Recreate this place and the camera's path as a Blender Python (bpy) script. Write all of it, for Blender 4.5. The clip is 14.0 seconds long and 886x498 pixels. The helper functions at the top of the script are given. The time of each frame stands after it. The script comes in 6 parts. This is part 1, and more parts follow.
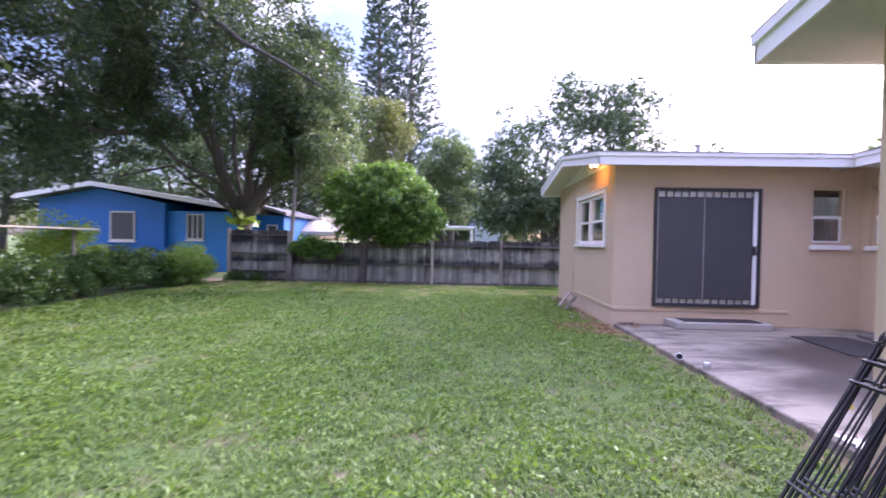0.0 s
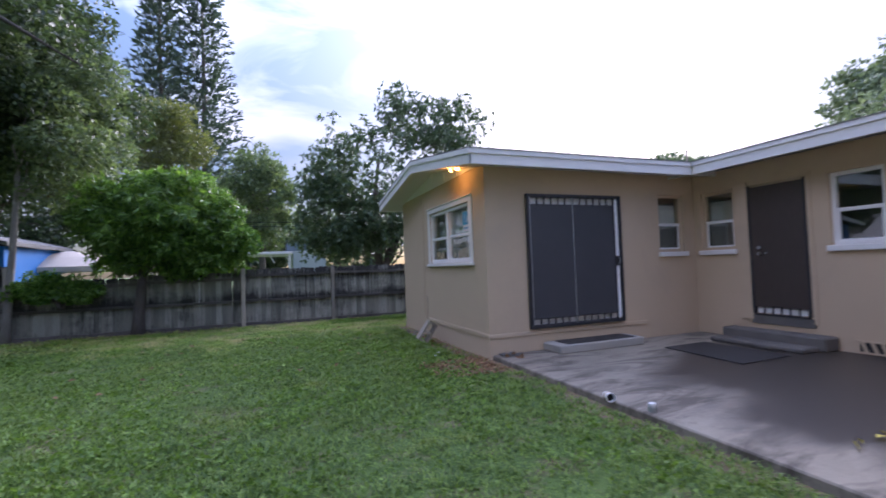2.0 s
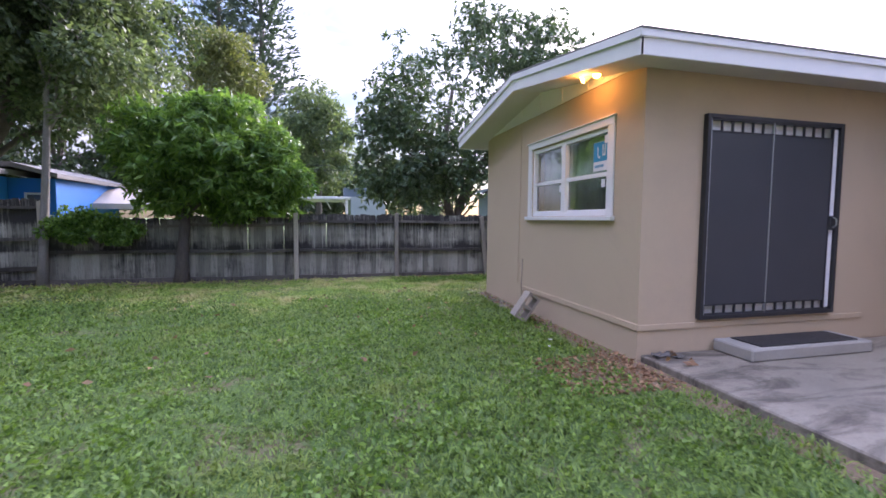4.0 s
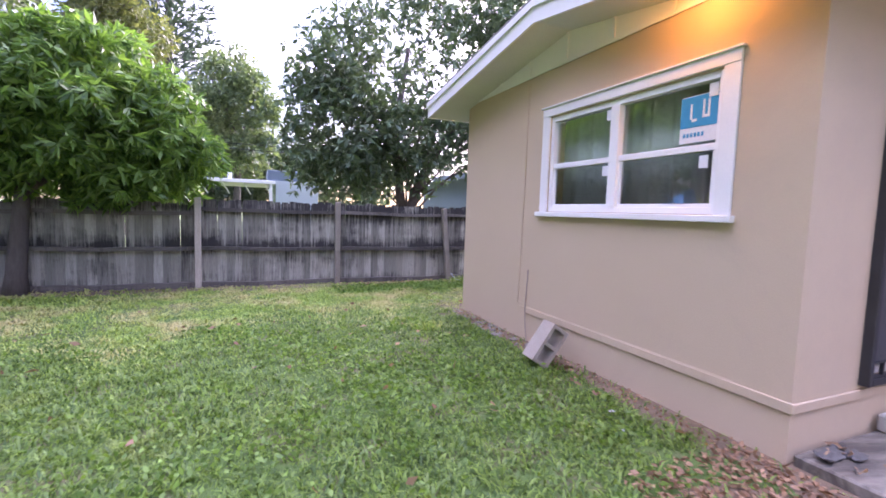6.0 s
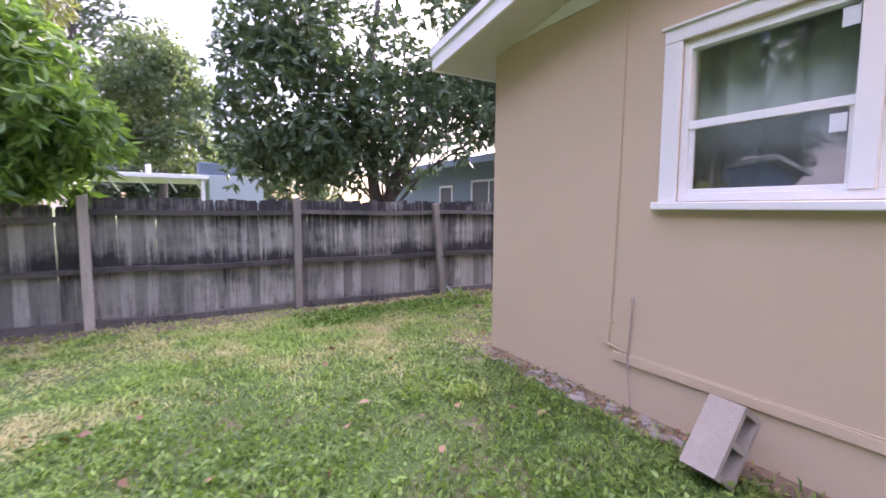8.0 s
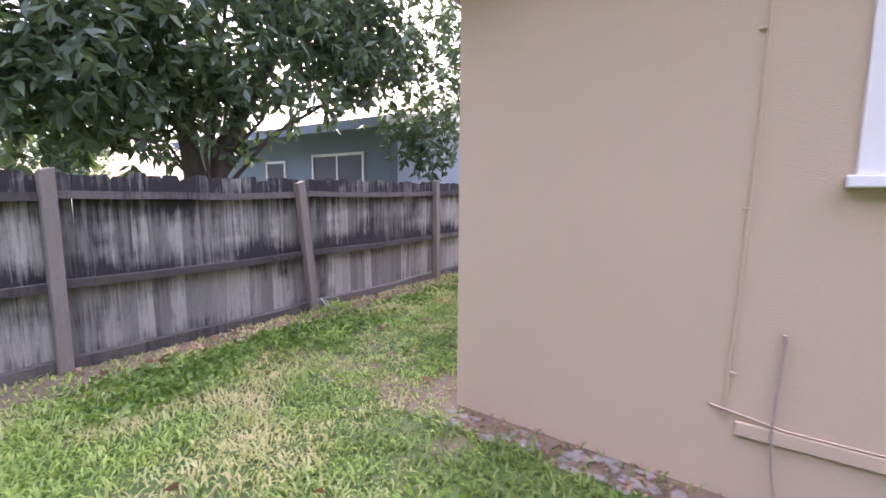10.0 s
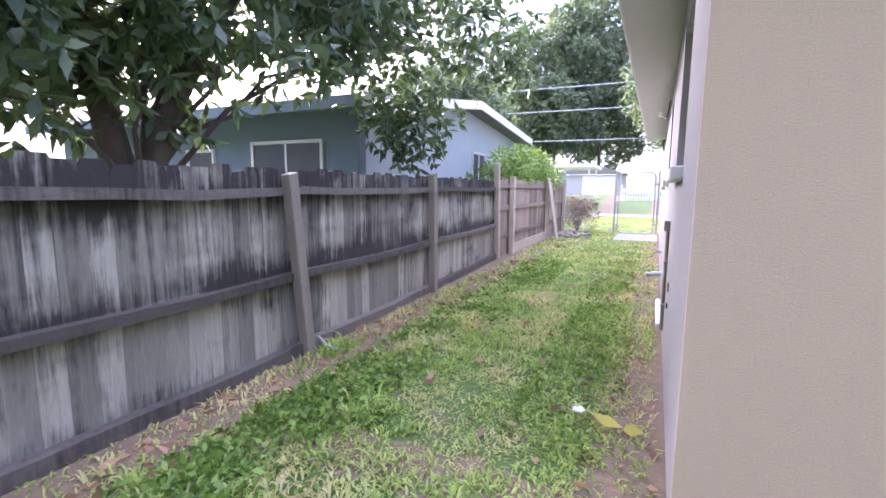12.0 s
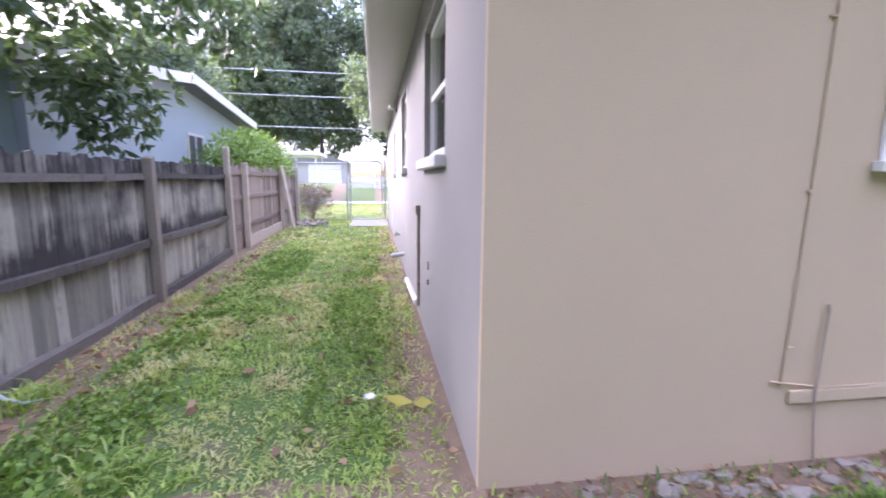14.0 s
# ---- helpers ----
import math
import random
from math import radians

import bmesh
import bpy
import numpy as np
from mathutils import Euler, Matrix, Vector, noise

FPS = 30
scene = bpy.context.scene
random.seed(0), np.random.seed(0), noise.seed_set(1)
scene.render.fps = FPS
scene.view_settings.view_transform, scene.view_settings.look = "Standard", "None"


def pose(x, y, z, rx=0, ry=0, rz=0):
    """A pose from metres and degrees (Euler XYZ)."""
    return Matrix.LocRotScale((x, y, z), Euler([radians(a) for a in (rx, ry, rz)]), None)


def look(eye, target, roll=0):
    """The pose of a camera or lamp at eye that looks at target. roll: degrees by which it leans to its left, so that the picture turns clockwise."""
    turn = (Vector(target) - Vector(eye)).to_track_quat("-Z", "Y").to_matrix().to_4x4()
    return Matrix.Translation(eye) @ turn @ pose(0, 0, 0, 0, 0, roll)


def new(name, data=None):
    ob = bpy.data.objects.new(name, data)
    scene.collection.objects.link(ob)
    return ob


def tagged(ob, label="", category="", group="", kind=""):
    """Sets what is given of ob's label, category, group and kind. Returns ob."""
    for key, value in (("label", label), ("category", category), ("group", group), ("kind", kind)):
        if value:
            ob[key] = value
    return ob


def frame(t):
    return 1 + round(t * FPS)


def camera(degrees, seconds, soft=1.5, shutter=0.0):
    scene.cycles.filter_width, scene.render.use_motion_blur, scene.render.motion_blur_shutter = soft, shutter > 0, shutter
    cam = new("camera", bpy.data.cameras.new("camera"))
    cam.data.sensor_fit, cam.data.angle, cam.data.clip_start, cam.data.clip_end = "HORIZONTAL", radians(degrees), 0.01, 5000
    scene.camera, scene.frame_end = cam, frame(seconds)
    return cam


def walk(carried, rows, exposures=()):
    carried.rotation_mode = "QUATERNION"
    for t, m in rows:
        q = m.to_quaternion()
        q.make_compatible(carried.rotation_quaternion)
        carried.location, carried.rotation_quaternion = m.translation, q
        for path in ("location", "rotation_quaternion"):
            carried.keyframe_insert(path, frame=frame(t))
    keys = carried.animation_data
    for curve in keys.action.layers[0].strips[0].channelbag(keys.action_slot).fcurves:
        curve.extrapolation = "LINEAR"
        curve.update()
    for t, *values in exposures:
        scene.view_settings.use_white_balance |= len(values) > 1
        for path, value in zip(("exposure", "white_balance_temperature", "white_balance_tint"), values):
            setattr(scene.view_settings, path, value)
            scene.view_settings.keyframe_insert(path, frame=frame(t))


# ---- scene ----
cam = camera(89.0, 14.0, soft=1.6, shutter=0.3)
PATH = [
    (0, (0.082, 0.519, 1.491), (0.001, 2.517, 1.46), 1.1),
    (0.5, (-0.008, 0.974, 1.484), (0.323, 2.946, 1.535), 1.7),
    (1, (-0.013, 1.562, 1.506), (0.759, 3.404, 1.608), 0.9),
    (1.5, (-0.149, 2.112, 1.465), (0.706, 3.916, 1.58), -0.0),
    (2, (-0.239, 2.673, 1.455), (0.48, 4.538, 1.529), -2.0),
    (2.5, (-0.319, 3.267, 1.449), (0.055, 5.232, 1.403), 0.2),
    (3, (-0.311, 3.795, 1.465), (0.139, 5.742, 1.367), 0.1),
    (3.2, (-0.263, 4.017, 1.435), (0.207, 5.958, 1.328), 0.2),
    (5.5, (-0.189, 6.713, 1.476), (0.438, 8.605, 1.305), 0.7),
    (6, (-0.129, 7.292, 1.455), (0.665, 9.12, 1.292), 1.9),
    (6.5, (-0.173, 7.852, 1.427), (0.633, 9.676, 1.266), 1.8),
    (7, (-0.069, 8.397, 1.407), (0.748, 10.215, 1.238), 0.8),
    (7.5, (-0.011, 9.006, 1.421), (0.821, 10.818, 1.261), 0.7),
    (8, (0.065, 9.56, 1.442), (1.061, 11.285, 1.264), 0.4),
    (8.5, (0.242, 10.162, 1.411), (1.387, 11.792, 1.228), 0.7),
    (9, (0.3, 10.661, 1.41), (1.618, 12.151, 1.202), 0.0),
    (9.2, (0.314, 10.87, 1.42), (1.752, 12.242, 1.194), -0.9),
    (11.3, (0.782, 12.968, 1.422), (2.479, 13.996, 1.167), 1.3),
    (11.5, (0.815, 13.123, 1.412), (2.545, 14.094, 1.159), 1.5),
    (12, (0.951, 13.468, 1.414), (2.745, 14.311, 1.148), 0.4),
    (12.5, (1.092, 13.716, 1.431), (2.955, 14.39, 1.158), -0.5),
    (13, (1.124, 13.874, 1.423), (3.046, 14.351, 1.145), 0.2),
    (13.5, (1.114, 13.907, 1.395), (3.092, 13.96, 1.104), 1.9),
    (14, (1.044, 13.784, 1.396), (2.998, 13.486, 1.089), 0.5),
]
EXPOSURES = [(0.0, 3.75, 5750, 45), (1.5, 2.95, 5500, 31), (2.0, 2.75, 5550, 27), (3.0, 2.85, 5850, 27), (5.5, 4.1, 5900, 43), (8.5, 4.1, 6250, 45), (9.2, 4.15, 6300, 44), (11.5, 4.4, 5850, 37), (14.0, 4.25, 5850, 35)]
walk(cam, [(t, look(eye, target, roll)) for t, eye, target, roll in PATH], EXPOSURES)

# ---- sky and sun: a bright broken overcast late in the day ----
SUN_ELEV, SUN_AZ = 25.0, 42.0      # degrees above the horizon, degrees from +y towards +x
world = bpy.data.worlds.new("evening_sky")
scene.world = world
world.use_nodes = True
wt = world.node_tree
bg = wt.nodes["Background"]
sky = wt.nodes.new("ShaderNodeTexSky")
sky.sky_type, sky.sun_disc = "NISHITA", False
sky.sun_elevation, sky.sun_rotation = radians(SUN_ELEV), radians(SUN_AZ)
sky.dust_density = 1.2
coord = wt.nodes.new("ShaderNodeTexCoord")
stretch = wt.nodes.new("ShaderNodeMapping")
stretch.inputs["Scale"].default_value = (1.0, 1.0, 2.6)
wt.links.new(coord.outputs["Generated"], stretch.inputs[0])
cloud = wt.nodes.new("ShaderNodeTexNoise")
cloud.inputs["Scale"].default_value, cloud.inputs["Detail"].default_value = 2.3, 7.0
cloud.inputs["Roughness"].default_value, cloud.inputs["Distortion"].default_value = 0.55, 0.6
wt.links.new(stretch.outputs[0], cloud.inputs["Vector"])
cover = wt.nodes.new("ShaderNodeValToRGB")
cover.color_ramp.elements[0].position, cover.color_ramp.elements[1].position = 0.47, 0.66
wt.links.new(cloud.outputs[0], cover.inputs[0])
shade = wt.nodes.new("ShaderNodeTexNoise")
shade.inputs["Scale"].default_value, shade.inputs["Detail"].default_value = 5.0, 5.0
wt.links.new(stretch.outputs[0], shade.inputs["Vector"])
tone = wt.nodes.new("ShaderNodeMix")
tone.data_type = "RGBA"
tone.inputs["A"].default_value, tone.inputs["B"].default_value = (4.6, 5.2, 6.6, 1), (13.0, 12.5, 12.6, 1)
wt.links.new(shade.outputs[0], tone.inputs["Factor"])
over = wt.nodes.new("ShaderNodeMix")
over.data_type = "RGBA"
wt.links.new(cover.outputs[0], over.inputs["Factor"])
wt.links.new(sky.outputs[0], over.inputs["A"])
# an overcast is brightest overhead and dims towards the horizon
axes = wt.nodes.new("ShaderNodeSeparateXYZ")
wt.links.new(coord.outputs["Generated"], axes.inputs[0])
up = wt.nodes.new("ShaderNodeMath")
up.operation, up.inputs[1].default_value = "MAXIMUM", 0.0
wt.links.new(axes.outputs["Z"], up.inputs[0])
rise = wt.nodes.new("ShaderNodeMath")
rise.operation, rise.inputs[1].default_value = "POWER", 2.0
wt.links.new(up.outputs[0], rise.inputs[0])
lift = wt.nodes.new("ShaderNodeMath")
lift.operation, lift.inputs[1].default_value, lift.inputs[2].default_value = "MULTIPLY_ADD", 2.1, 0.22
wt.links.new(rise.outputs[0], lift.inputs[0])
wt.links.new(tone.outputs["Result"], over.inputs["B"])
dome = wt.nodes.new("ShaderNodeVectorMath")
dome.operation = "SCALE"
wt.links.new(over.outputs["Result"], dome.inputs[0])
wt.links.new(lift.outputs[0], dome.inputs["Scale"])
wt.links.new(dome.outputs["Vector"], bg.inputs[0])
bg.inputs[1].default_value = 0.05

sun = new("sun", bpy.data.lights.new("sun", "SUN"))
sun.data.energy, sun.data.angle, sun.data.color = 0.9, radians(25), (1.0, 0.94, 0.88)
az, el = radians(SUN_AZ), radians(SUN_ELEV)
sun.matrix_world = look((0, 0, 30), (-math.sin(az) * math.cos(el), -math.cos(az) * math.cos(el), 30 - math.sin(el)))


# ---- materials ----
def nodes_of(name):
    m = bpy.data.materials.new(name)
    m.use_nodes = True
    return m, m.node_tree, m.node_tree.nodes["Principled BSDF"]


def link(tree, a, b):
    tree.links.new(a, b)


def noise_node(tree, vector, scale, detail=5.0, rough=0.6, distort=0.0):
    n = tree.nodes.new("ShaderNodeTexNoise")
    n.inputs["Scale"].default_value, n.inputs["Detail"].default_value = scale, detail
    n.inputs["Roughness"].default_value, n.inputs["Distortion"].default_value = rough, distort
    link(tree, vector, n.inputs["Vector"])
    return n.outputs[0]


def ramp_node(tree, value, stops):
    r = tree.nodes.new("ShaderNodeValToRGB")
    for i, (at, col) in enumerate(stops):
        e = r.color_ramp.elements[i] if i < 2 else r.color_ramp.elements.new(at)
        e.position, e.color = at, (*col, 1) if len(col) == 3 else col
    link(tree, value, r.inputs[0])
    return r.outputs[0]


def mix_node(tree, factor, a, b, mode="MIX"):
    n = tree.nodes.new("ShaderNodeMix")
    n.data_type, n.blend_type = "RGBA", mode
    for value, key in ((factor, "Factor"), (a, "A"), (b, "B")):
        if isinstance(value, (int, float)):
            n.inputs[key].default_value = value
        elif isinstance(value, tuple):
            n.inputs[key].default_value = (*value, 1)
        else:
            link(tree, value, n.inputs[key])
    return n.outputs["Result"]


def bump_node(tree, bsdf, height, strength, distance=0.01):
    b = tree.nodes.new("ShaderNodeBump")
    b.inputs["Strength"].default_value, b.inputs["Distance"].default_value = strength, distance
    link(tree, height, b.inputs["Height"])
    link(tree, b.outputs[0], bsdf.inputs["Normal"])


def place_vector(tree, scale=(1, 1, 1), own=False):
    """World position, or the object's own coordinates shifted by its random number, stretched."""
    m = tree.nodes.new("ShaderNodeMapping")
    m.inputs["Scale"].default_value = scale
    if own:
        c, info = tree.nodes.new("ShaderNodeTexCoord"), tree.nodes.new("ShaderNodeObjectInfo")
        mul = tree.nodes.new("ShaderNodeMath")
        mul.operation, mul.inputs[1].default_value = "MULTIPLY", 37.0
        link(tree, info.outputs["Random"], mul.inputs[0])
        add = tree.nodes.new("ShaderNodeVectorMath")
        link(tree, c.outputs["Object"], add.inputs[0])
        link(tree, mul.outputs[0], add.inputs[1])
        link(tree, add.outputs[0], m.inputs[0])
    else:
        g = tree.nodes.new("ShaderNodeNewGeometry")
        link(tree, g.outputs["Position"], m.inputs[0])
    return m.outputs[0]


def surface(name, low, high, rough=0.7, large=1.2, fine=60.0, bump=0.25, stretch=(1, 1, 1), own=False, metal=0.0, stain=None, stain_at=(0.58, 0.72), fine_mix=0.25, stain_scale=0.8, bump_size=0.01):
    m, t, b = nodes_of(name)
    v = place_vector(t, stretch, own)
    col = mix_node(t, noise_node(t, v, large, 6, 0.62), low, high)
    grain = noise_node(t, v, fine, 4, 0.7)
    col = mix_node(t, fine_mix, col, ramp_node(t, grain, [(0.3, (0.45,) * 3), (0.7, (1.0,) * 3)]), "MULTIPLY")
    if stain:
        mask = ramp_node(t, noise_node(t, v, stain_scale, 8, 0.7, 0.4), [(stain_at[0], (0, 0, 0)), (stain_at[1], (1, 1, 1))])
        col = mix_node(t, mask, col, stain)
    link(t, col, b.inputs["Base Color"])
    b.inputs["Roughness"].default_value, b.inputs["Metallic"].default_value = rough, metal
    bump_node(t, b, grain, bump, bump_size)
    return m


def leafy(name, low, high, through_part=0.4, rough=0.5, patch=None):
    """Foliage: every leaf takes its own shade; light also comes through."""
    m, t, b = nodes_of(name)
    g = t.nodes.new("ShaderNodeNewGeometry")
    col = mix_node(t, g.outputs["Random Per Island"], low, high)
    if patch:
        mask = ramp_node(t, noise_node(t, g.outputs["Position"], patch[1], 5, 0.6), [(patch[2], (0, 0, 0)), (patch[3], (1, 1, 1))])
        col = mix_node(t, mask, col, patch[0])
    link(t, col, b.inputs["Base Color"])
    b.inputs["Roughness"].default_value = rough
    tr = t.nodes.new("ShaderNodeBsdfTranslucent")
    link(t, mix_node(t, 1.0, col, (1.3, 1.35, 0.7), "MULTIPLY"), tr.inputs[0])
    mixer = t.nodes.new("ShaderNodeMixShader")
    mixer.inputs[0].default_value = through_part
    link(t, b.outputs[0], mixer.inputs[1])
    link(t, tr.outputs[0], mixer.inputs[2])
    link(t, mixer.outputs[0], t.nodes["Material Output"].inputs[0])
    return m


def glass_material(name, tint=(0.85, 0.92, 0.9), base_gloss=0.02):
    m, t, b = nodes_of(name)
    clear, gloss = t.nodes.new("ShaderNodeBsdfTransparent"), t.nodes.new("ShaderNodeBsdfGlossy")
    clear.inputs[0].default_value = (*tint, 1)
    gloss.inputs["Roughness"].default_value = base_gloss
    facing = t.nodes.new("ShaderNodeLayerWeight")
    facing.inputs[0].default_value = 0.5
    steep = t.nodes.new("ShaderNodeMath")
    steep.operation, steep.inputs[1].default_value = "POWER", 3.5
    link(t, facing.outputs["Facing"], steep.inputs[0])
    fres = t.nodes.new("ShaderNodeMath")
    fres.operation, fres.inputs[1].default_value, fres.inputs[2].default_value = "MULTIPLY_ADD", 0.75, 0.14
    link(t, steep.outputs[0], fres.inputs[0])
    mixer = t.nodes.new("ShaderNodeMixShader")
    link(t, fres.outputs[0], mixer.inputs[0])
    link(t, clear.outputs[0], mixer.inputs[1])
    link(t, gloss.outputs[0], mixer.inputs[2])
    link(t, mixer.outputs[0], t.nodes["Material Output"].inputs[0])
    return m


def glowing(name, col, strength):
    m, t, b = nodes_of(name)
    b.inputs["Base Color"].default_value = (*col, 1)
    b.inputs["Emission Color"].default_value, b.inputs["Emission Strength"].default_value = (*col, 1), strength
    return m


def ground_material():
    """Soil and thatch under the blades, with bare strips along wall and fence."""
    m, t, b = nodes_of("lawn_soil")
    v = place_vector(t)
    green = mix_node(t, noise_node(t, v, 1.1, 6), (0.055, 0.11, 0.018), (0.12, 0.19, 0.04))
    soil = mix_node(t, noise_node(t, v, 9.0, 6), (0.11, 0.078, 0.05), (0.31, 0.22, 0.14))
    sep = t.nodes.new("ShaderNodeSeparateXYZ")
    link(t, v, sep.inputs[0])

    def band(axis, centre, half, soft):
        d = t.nodes.new("ShaderNodeMath")
        d.operation, d.inputs[1].default_value = "SUBTRACT", centre
        link(t, sep.outputs[axis], d.inputs[0])
        a = t.nodes.new("ShaderNodeMath")
        a.operation = "ABSOLUTE"
        link(t, d.outputs[0], a.inputs[0])
        w = t.nodes.new("ShaderNodeMath")
        w.operation, w.inputs[1].default_value = "MULTIPLY_ADD", soft
        link(t, noise_node(t, v, 2.2, 6, 0.7), w.inputs[0])
        w.inputs[2].default_value = half - soft * 0.5
        r = t.nodes.new("ShaderNodeMath")
        r.operation = "LESS_THAN"
        link(t, a.outputs[0], r.inputs[0])
        link(t, w.outputs[0], r.inputs[1])
        return r.outputs[0]

    col = mix_node(t, ramp_node(t, noise_node(t, v, 1.7, 8, 0.72), [(0.5, (0, 0, 0)), (0.66, (1, 1, 1))]), green, soil)
    mulch = t.nodes.new("ShaderNodeVectorMath")
    mulch.operation, mulch.inputs[1].default_value = "DISTANCE", (2.25, 8.62, 0.0)
    link(t, v, mulch.inputs[0])
    wide_n = t.nodes.new("ShaderNodeMath")
    wide_n.operation, wide_n.inputs[1].default_value = "MULTIPLY_ADD", 0.7
    link(t, noise_node(t, v, 3.0, 6, 0.7), wide_n.inputs[0])
    link(t, mulch.outputs["Value"], wide_n.inputs[2])
    near_m = t.nodes.new("ShaderNodeMath")
    near_m.operation, near_m.inputs[1].default_value = "LESS_THAN", 0.62
    link(t, wide_n.outputs[0], near_m.inputs[0])
    col = mix_node(t, near_m.outputs[0], col, soil)
    for axis, centre, half, soft in ((0, 2.80, 0.2, 0.35), (1, 16.1, 0.42, 0.6), (1, 13.45, 0.28, 0.4)):
        mask = band(axis, centre, half, soft)
        if centre == 13.45:
            beside = t.nodes.new("ShaderNodeMath")
            beside.operation, beside.inputs[1].default_value = "GREATER_THAN", 2.75
            link(t, sep.outputs[0], beside.inputs[0])
            both = t.nodes.new("ShaderNodeMath")
            both.operation = "MULTIPLY"
            link(t, mask, both.inputs[0])
            link(t, beside.outputs[0], both.inputs[1])
            mask = both.outputs[0]
        col = mix_node(t, mask, col, soil)
    link(t, col, b.inputs["Base Color"])
    b.inputs["Roughness"].default_value = 0.95
    bump_node(t, b, noise_node(t, v, 40, 6, 0.7), 0.8, 0.03)
    return m


def patio_concrete():
    """Worn pale concrete with a broad dark wet stain spreading from the back door."""
    m, t, b = nodes_of("stained_patio_concrete")
    v = place_vector(t)
    streaks = place_vector(t, (0.45, 1.5, 1.0))
    col = mix_node(t, noise_node(t, v, 1.1, 8, 0.68, 0.5), (0.155, 0.132, 0.10), (0.40, 0.355, 0.285))
    blot = ramp_node(t, noise_node(t, streaks, 1.6, 9, 0.72, 0.8), [(0.47, (0, 0, 0)), (0.60, (1, 1, 1))])
    col = mix_node(t, blot, col, (0.105, 0.088, 0.068))
    far = t.nodes.new("ShaderNodeVectorMath")
    far.operation, far.inputs[1].default_value = "DISTANCE", (6.2, 5.3, 0.075)
    link(t, v, far.inputs[0])
    rim = t.nodes.new("ShaderNodeMath")
    rim.operation, rim.inputs[1].default_value = "MULTIPLY_ADD", 3.4
    link(t, noise_node(t, streaks, 1.0, 9, 0.7, 0.5), rim.inputs[0])
    link(t, far.outputs["Value"], rim.inputs[2])
    scaled = t.nodes.new("ShaderNodeMath")
    scaled.operation, scaled.inputs[1].default_value = "MULTIPLY", 0.2
    link(t, rim.outputs[0], scaled.inputs[0])
    wet = ramp_node(t, scaled.outputs[0], [(0.76, (1, 1, 1)), (0.93, (0, 0, 0))])
    col = mix_node(t, wet, col, (0.05, 0.041, 0.033))
    grain = noise_node(t, v, 60, 5, 0.7)
    col = mix_node(t, 0.4, col, ramp_node(t, grain, [(0.3, (0.45,) * 3), (0.7, (1.0,) * 3)]), "MULTIPLY")
    link(t, col, b.inputs["Base Color"])
    link(t, ramp_node(t, wet, [(0.0, (0.75,) * 3), (1.0, (0.42,) * 3)]), b.inputs["Roughness"])
    bump_node(t, b, grain, 0.35, 0.01)
    return m


def fence_wood(name, low, high, dark, streak=(9, 9, 0.7), dark_at=(0.5, 0.66), mould=0.0):
    """Weathered timber with long grain and dark water runs; mould gathers along the rails where it stays damp."""
    m, t, b = nodes_of(name)
    v = place_vector(t, streak, own=True)
    col = mix_node(t, noise_node(t, v, 3.0, 7, 0.7, 0.6), low, high)
    info = t.nodes.new("ShaderNodeObjectInfo")
    tone_r = ramp_node(t, info.outputs["Random"], [(0.0, (0.55,) * 3), (1.0, (1.25,) * 3)])
    col = mix_node(t, 1.0, col, tone_r, "MULTIPLY")
    w = place_vector(t, (0.8, 0.8, 1.1))
    broad = noise_node(t, w, 1.6, 5, 0.6)
    runs = noise_node(t, place_vector(t, (13, 13, 1.1), own=True), 1.7, 6, 0.7, 0.3)
    both = t.nodes.new("ShaderNodeMath")
    both.operation = "ADD"
    link(t, broad, both.inputs[0])
    link(t, runs, both.inputs[1])
    half = t.nodes.new("ShaderNodeMath")
    half.operation, half.inputs[1].default_value = "MULTIPLY", 0.5
    link(t, both.outputs[0], half.inputs[0])
    mask_in = half.outputs[0]
    if mould:
        place = t.nodes.new("ShaderNodeSeparateXYZ")
        g = t.nodes.new("ShaderNodeNewGeometry")
        link(t, g.outputs["Position"], place.inputs[0])
        high_up = t.nodes.new("ShaderNodeMath")
        high_up.operation, high_up.inputs[1].default_value = "MULTIPLY", 0.5
        link(t, place.outputs["Z"], high_up.inputs[0])
        damp = ramp_node(t, high_up.outputs[0], [(0.0, (0.35,) * 3), (0.10, (0.0,) * 3), (0.28, (0.0,) * 3), (0.335, (0.25,) * 3), (0.36, (1.0,) * 3), (0.46, (0.12,) * 3), (0.55, (0.0,) * 3), (0.63, (0.45,) * 3), (0.70, (1.0,) * 3), (0.80, (0.85,) * 3)])
        grown = t.nodes.new("ShaderNodeMath")
        grown.operation, grown.inputs[1].default_value = "MULTIPLY_ADD", mould
        link(t, damp, grown.inputs[0])
        link(t, mask_in, grown.inputs[2])
        mask_in = grown.outputs[0]
    mask = ramp_node(t, mask_in, [(dark_at[0], (0, 0, 0)), (dark_at[1], (1, 1, 1))])
    col = mix_node(t, mask, col, dark)
    fine = noise_node(t, v, 26.0, 5, 0.7)
    col = mix_node(t, 0.5, col, ramp_node(t, fine, [(0.32, (0.4,) * 3), (0.62, (1.0,) * 3)]), "MULTIPLY")
    link(t, col, b.inputs["Base Color"])
    b.inputs["Roughness"].default_value = 0.9
    bump_node(t, b, fine, 0.6, 0.006)
    return m


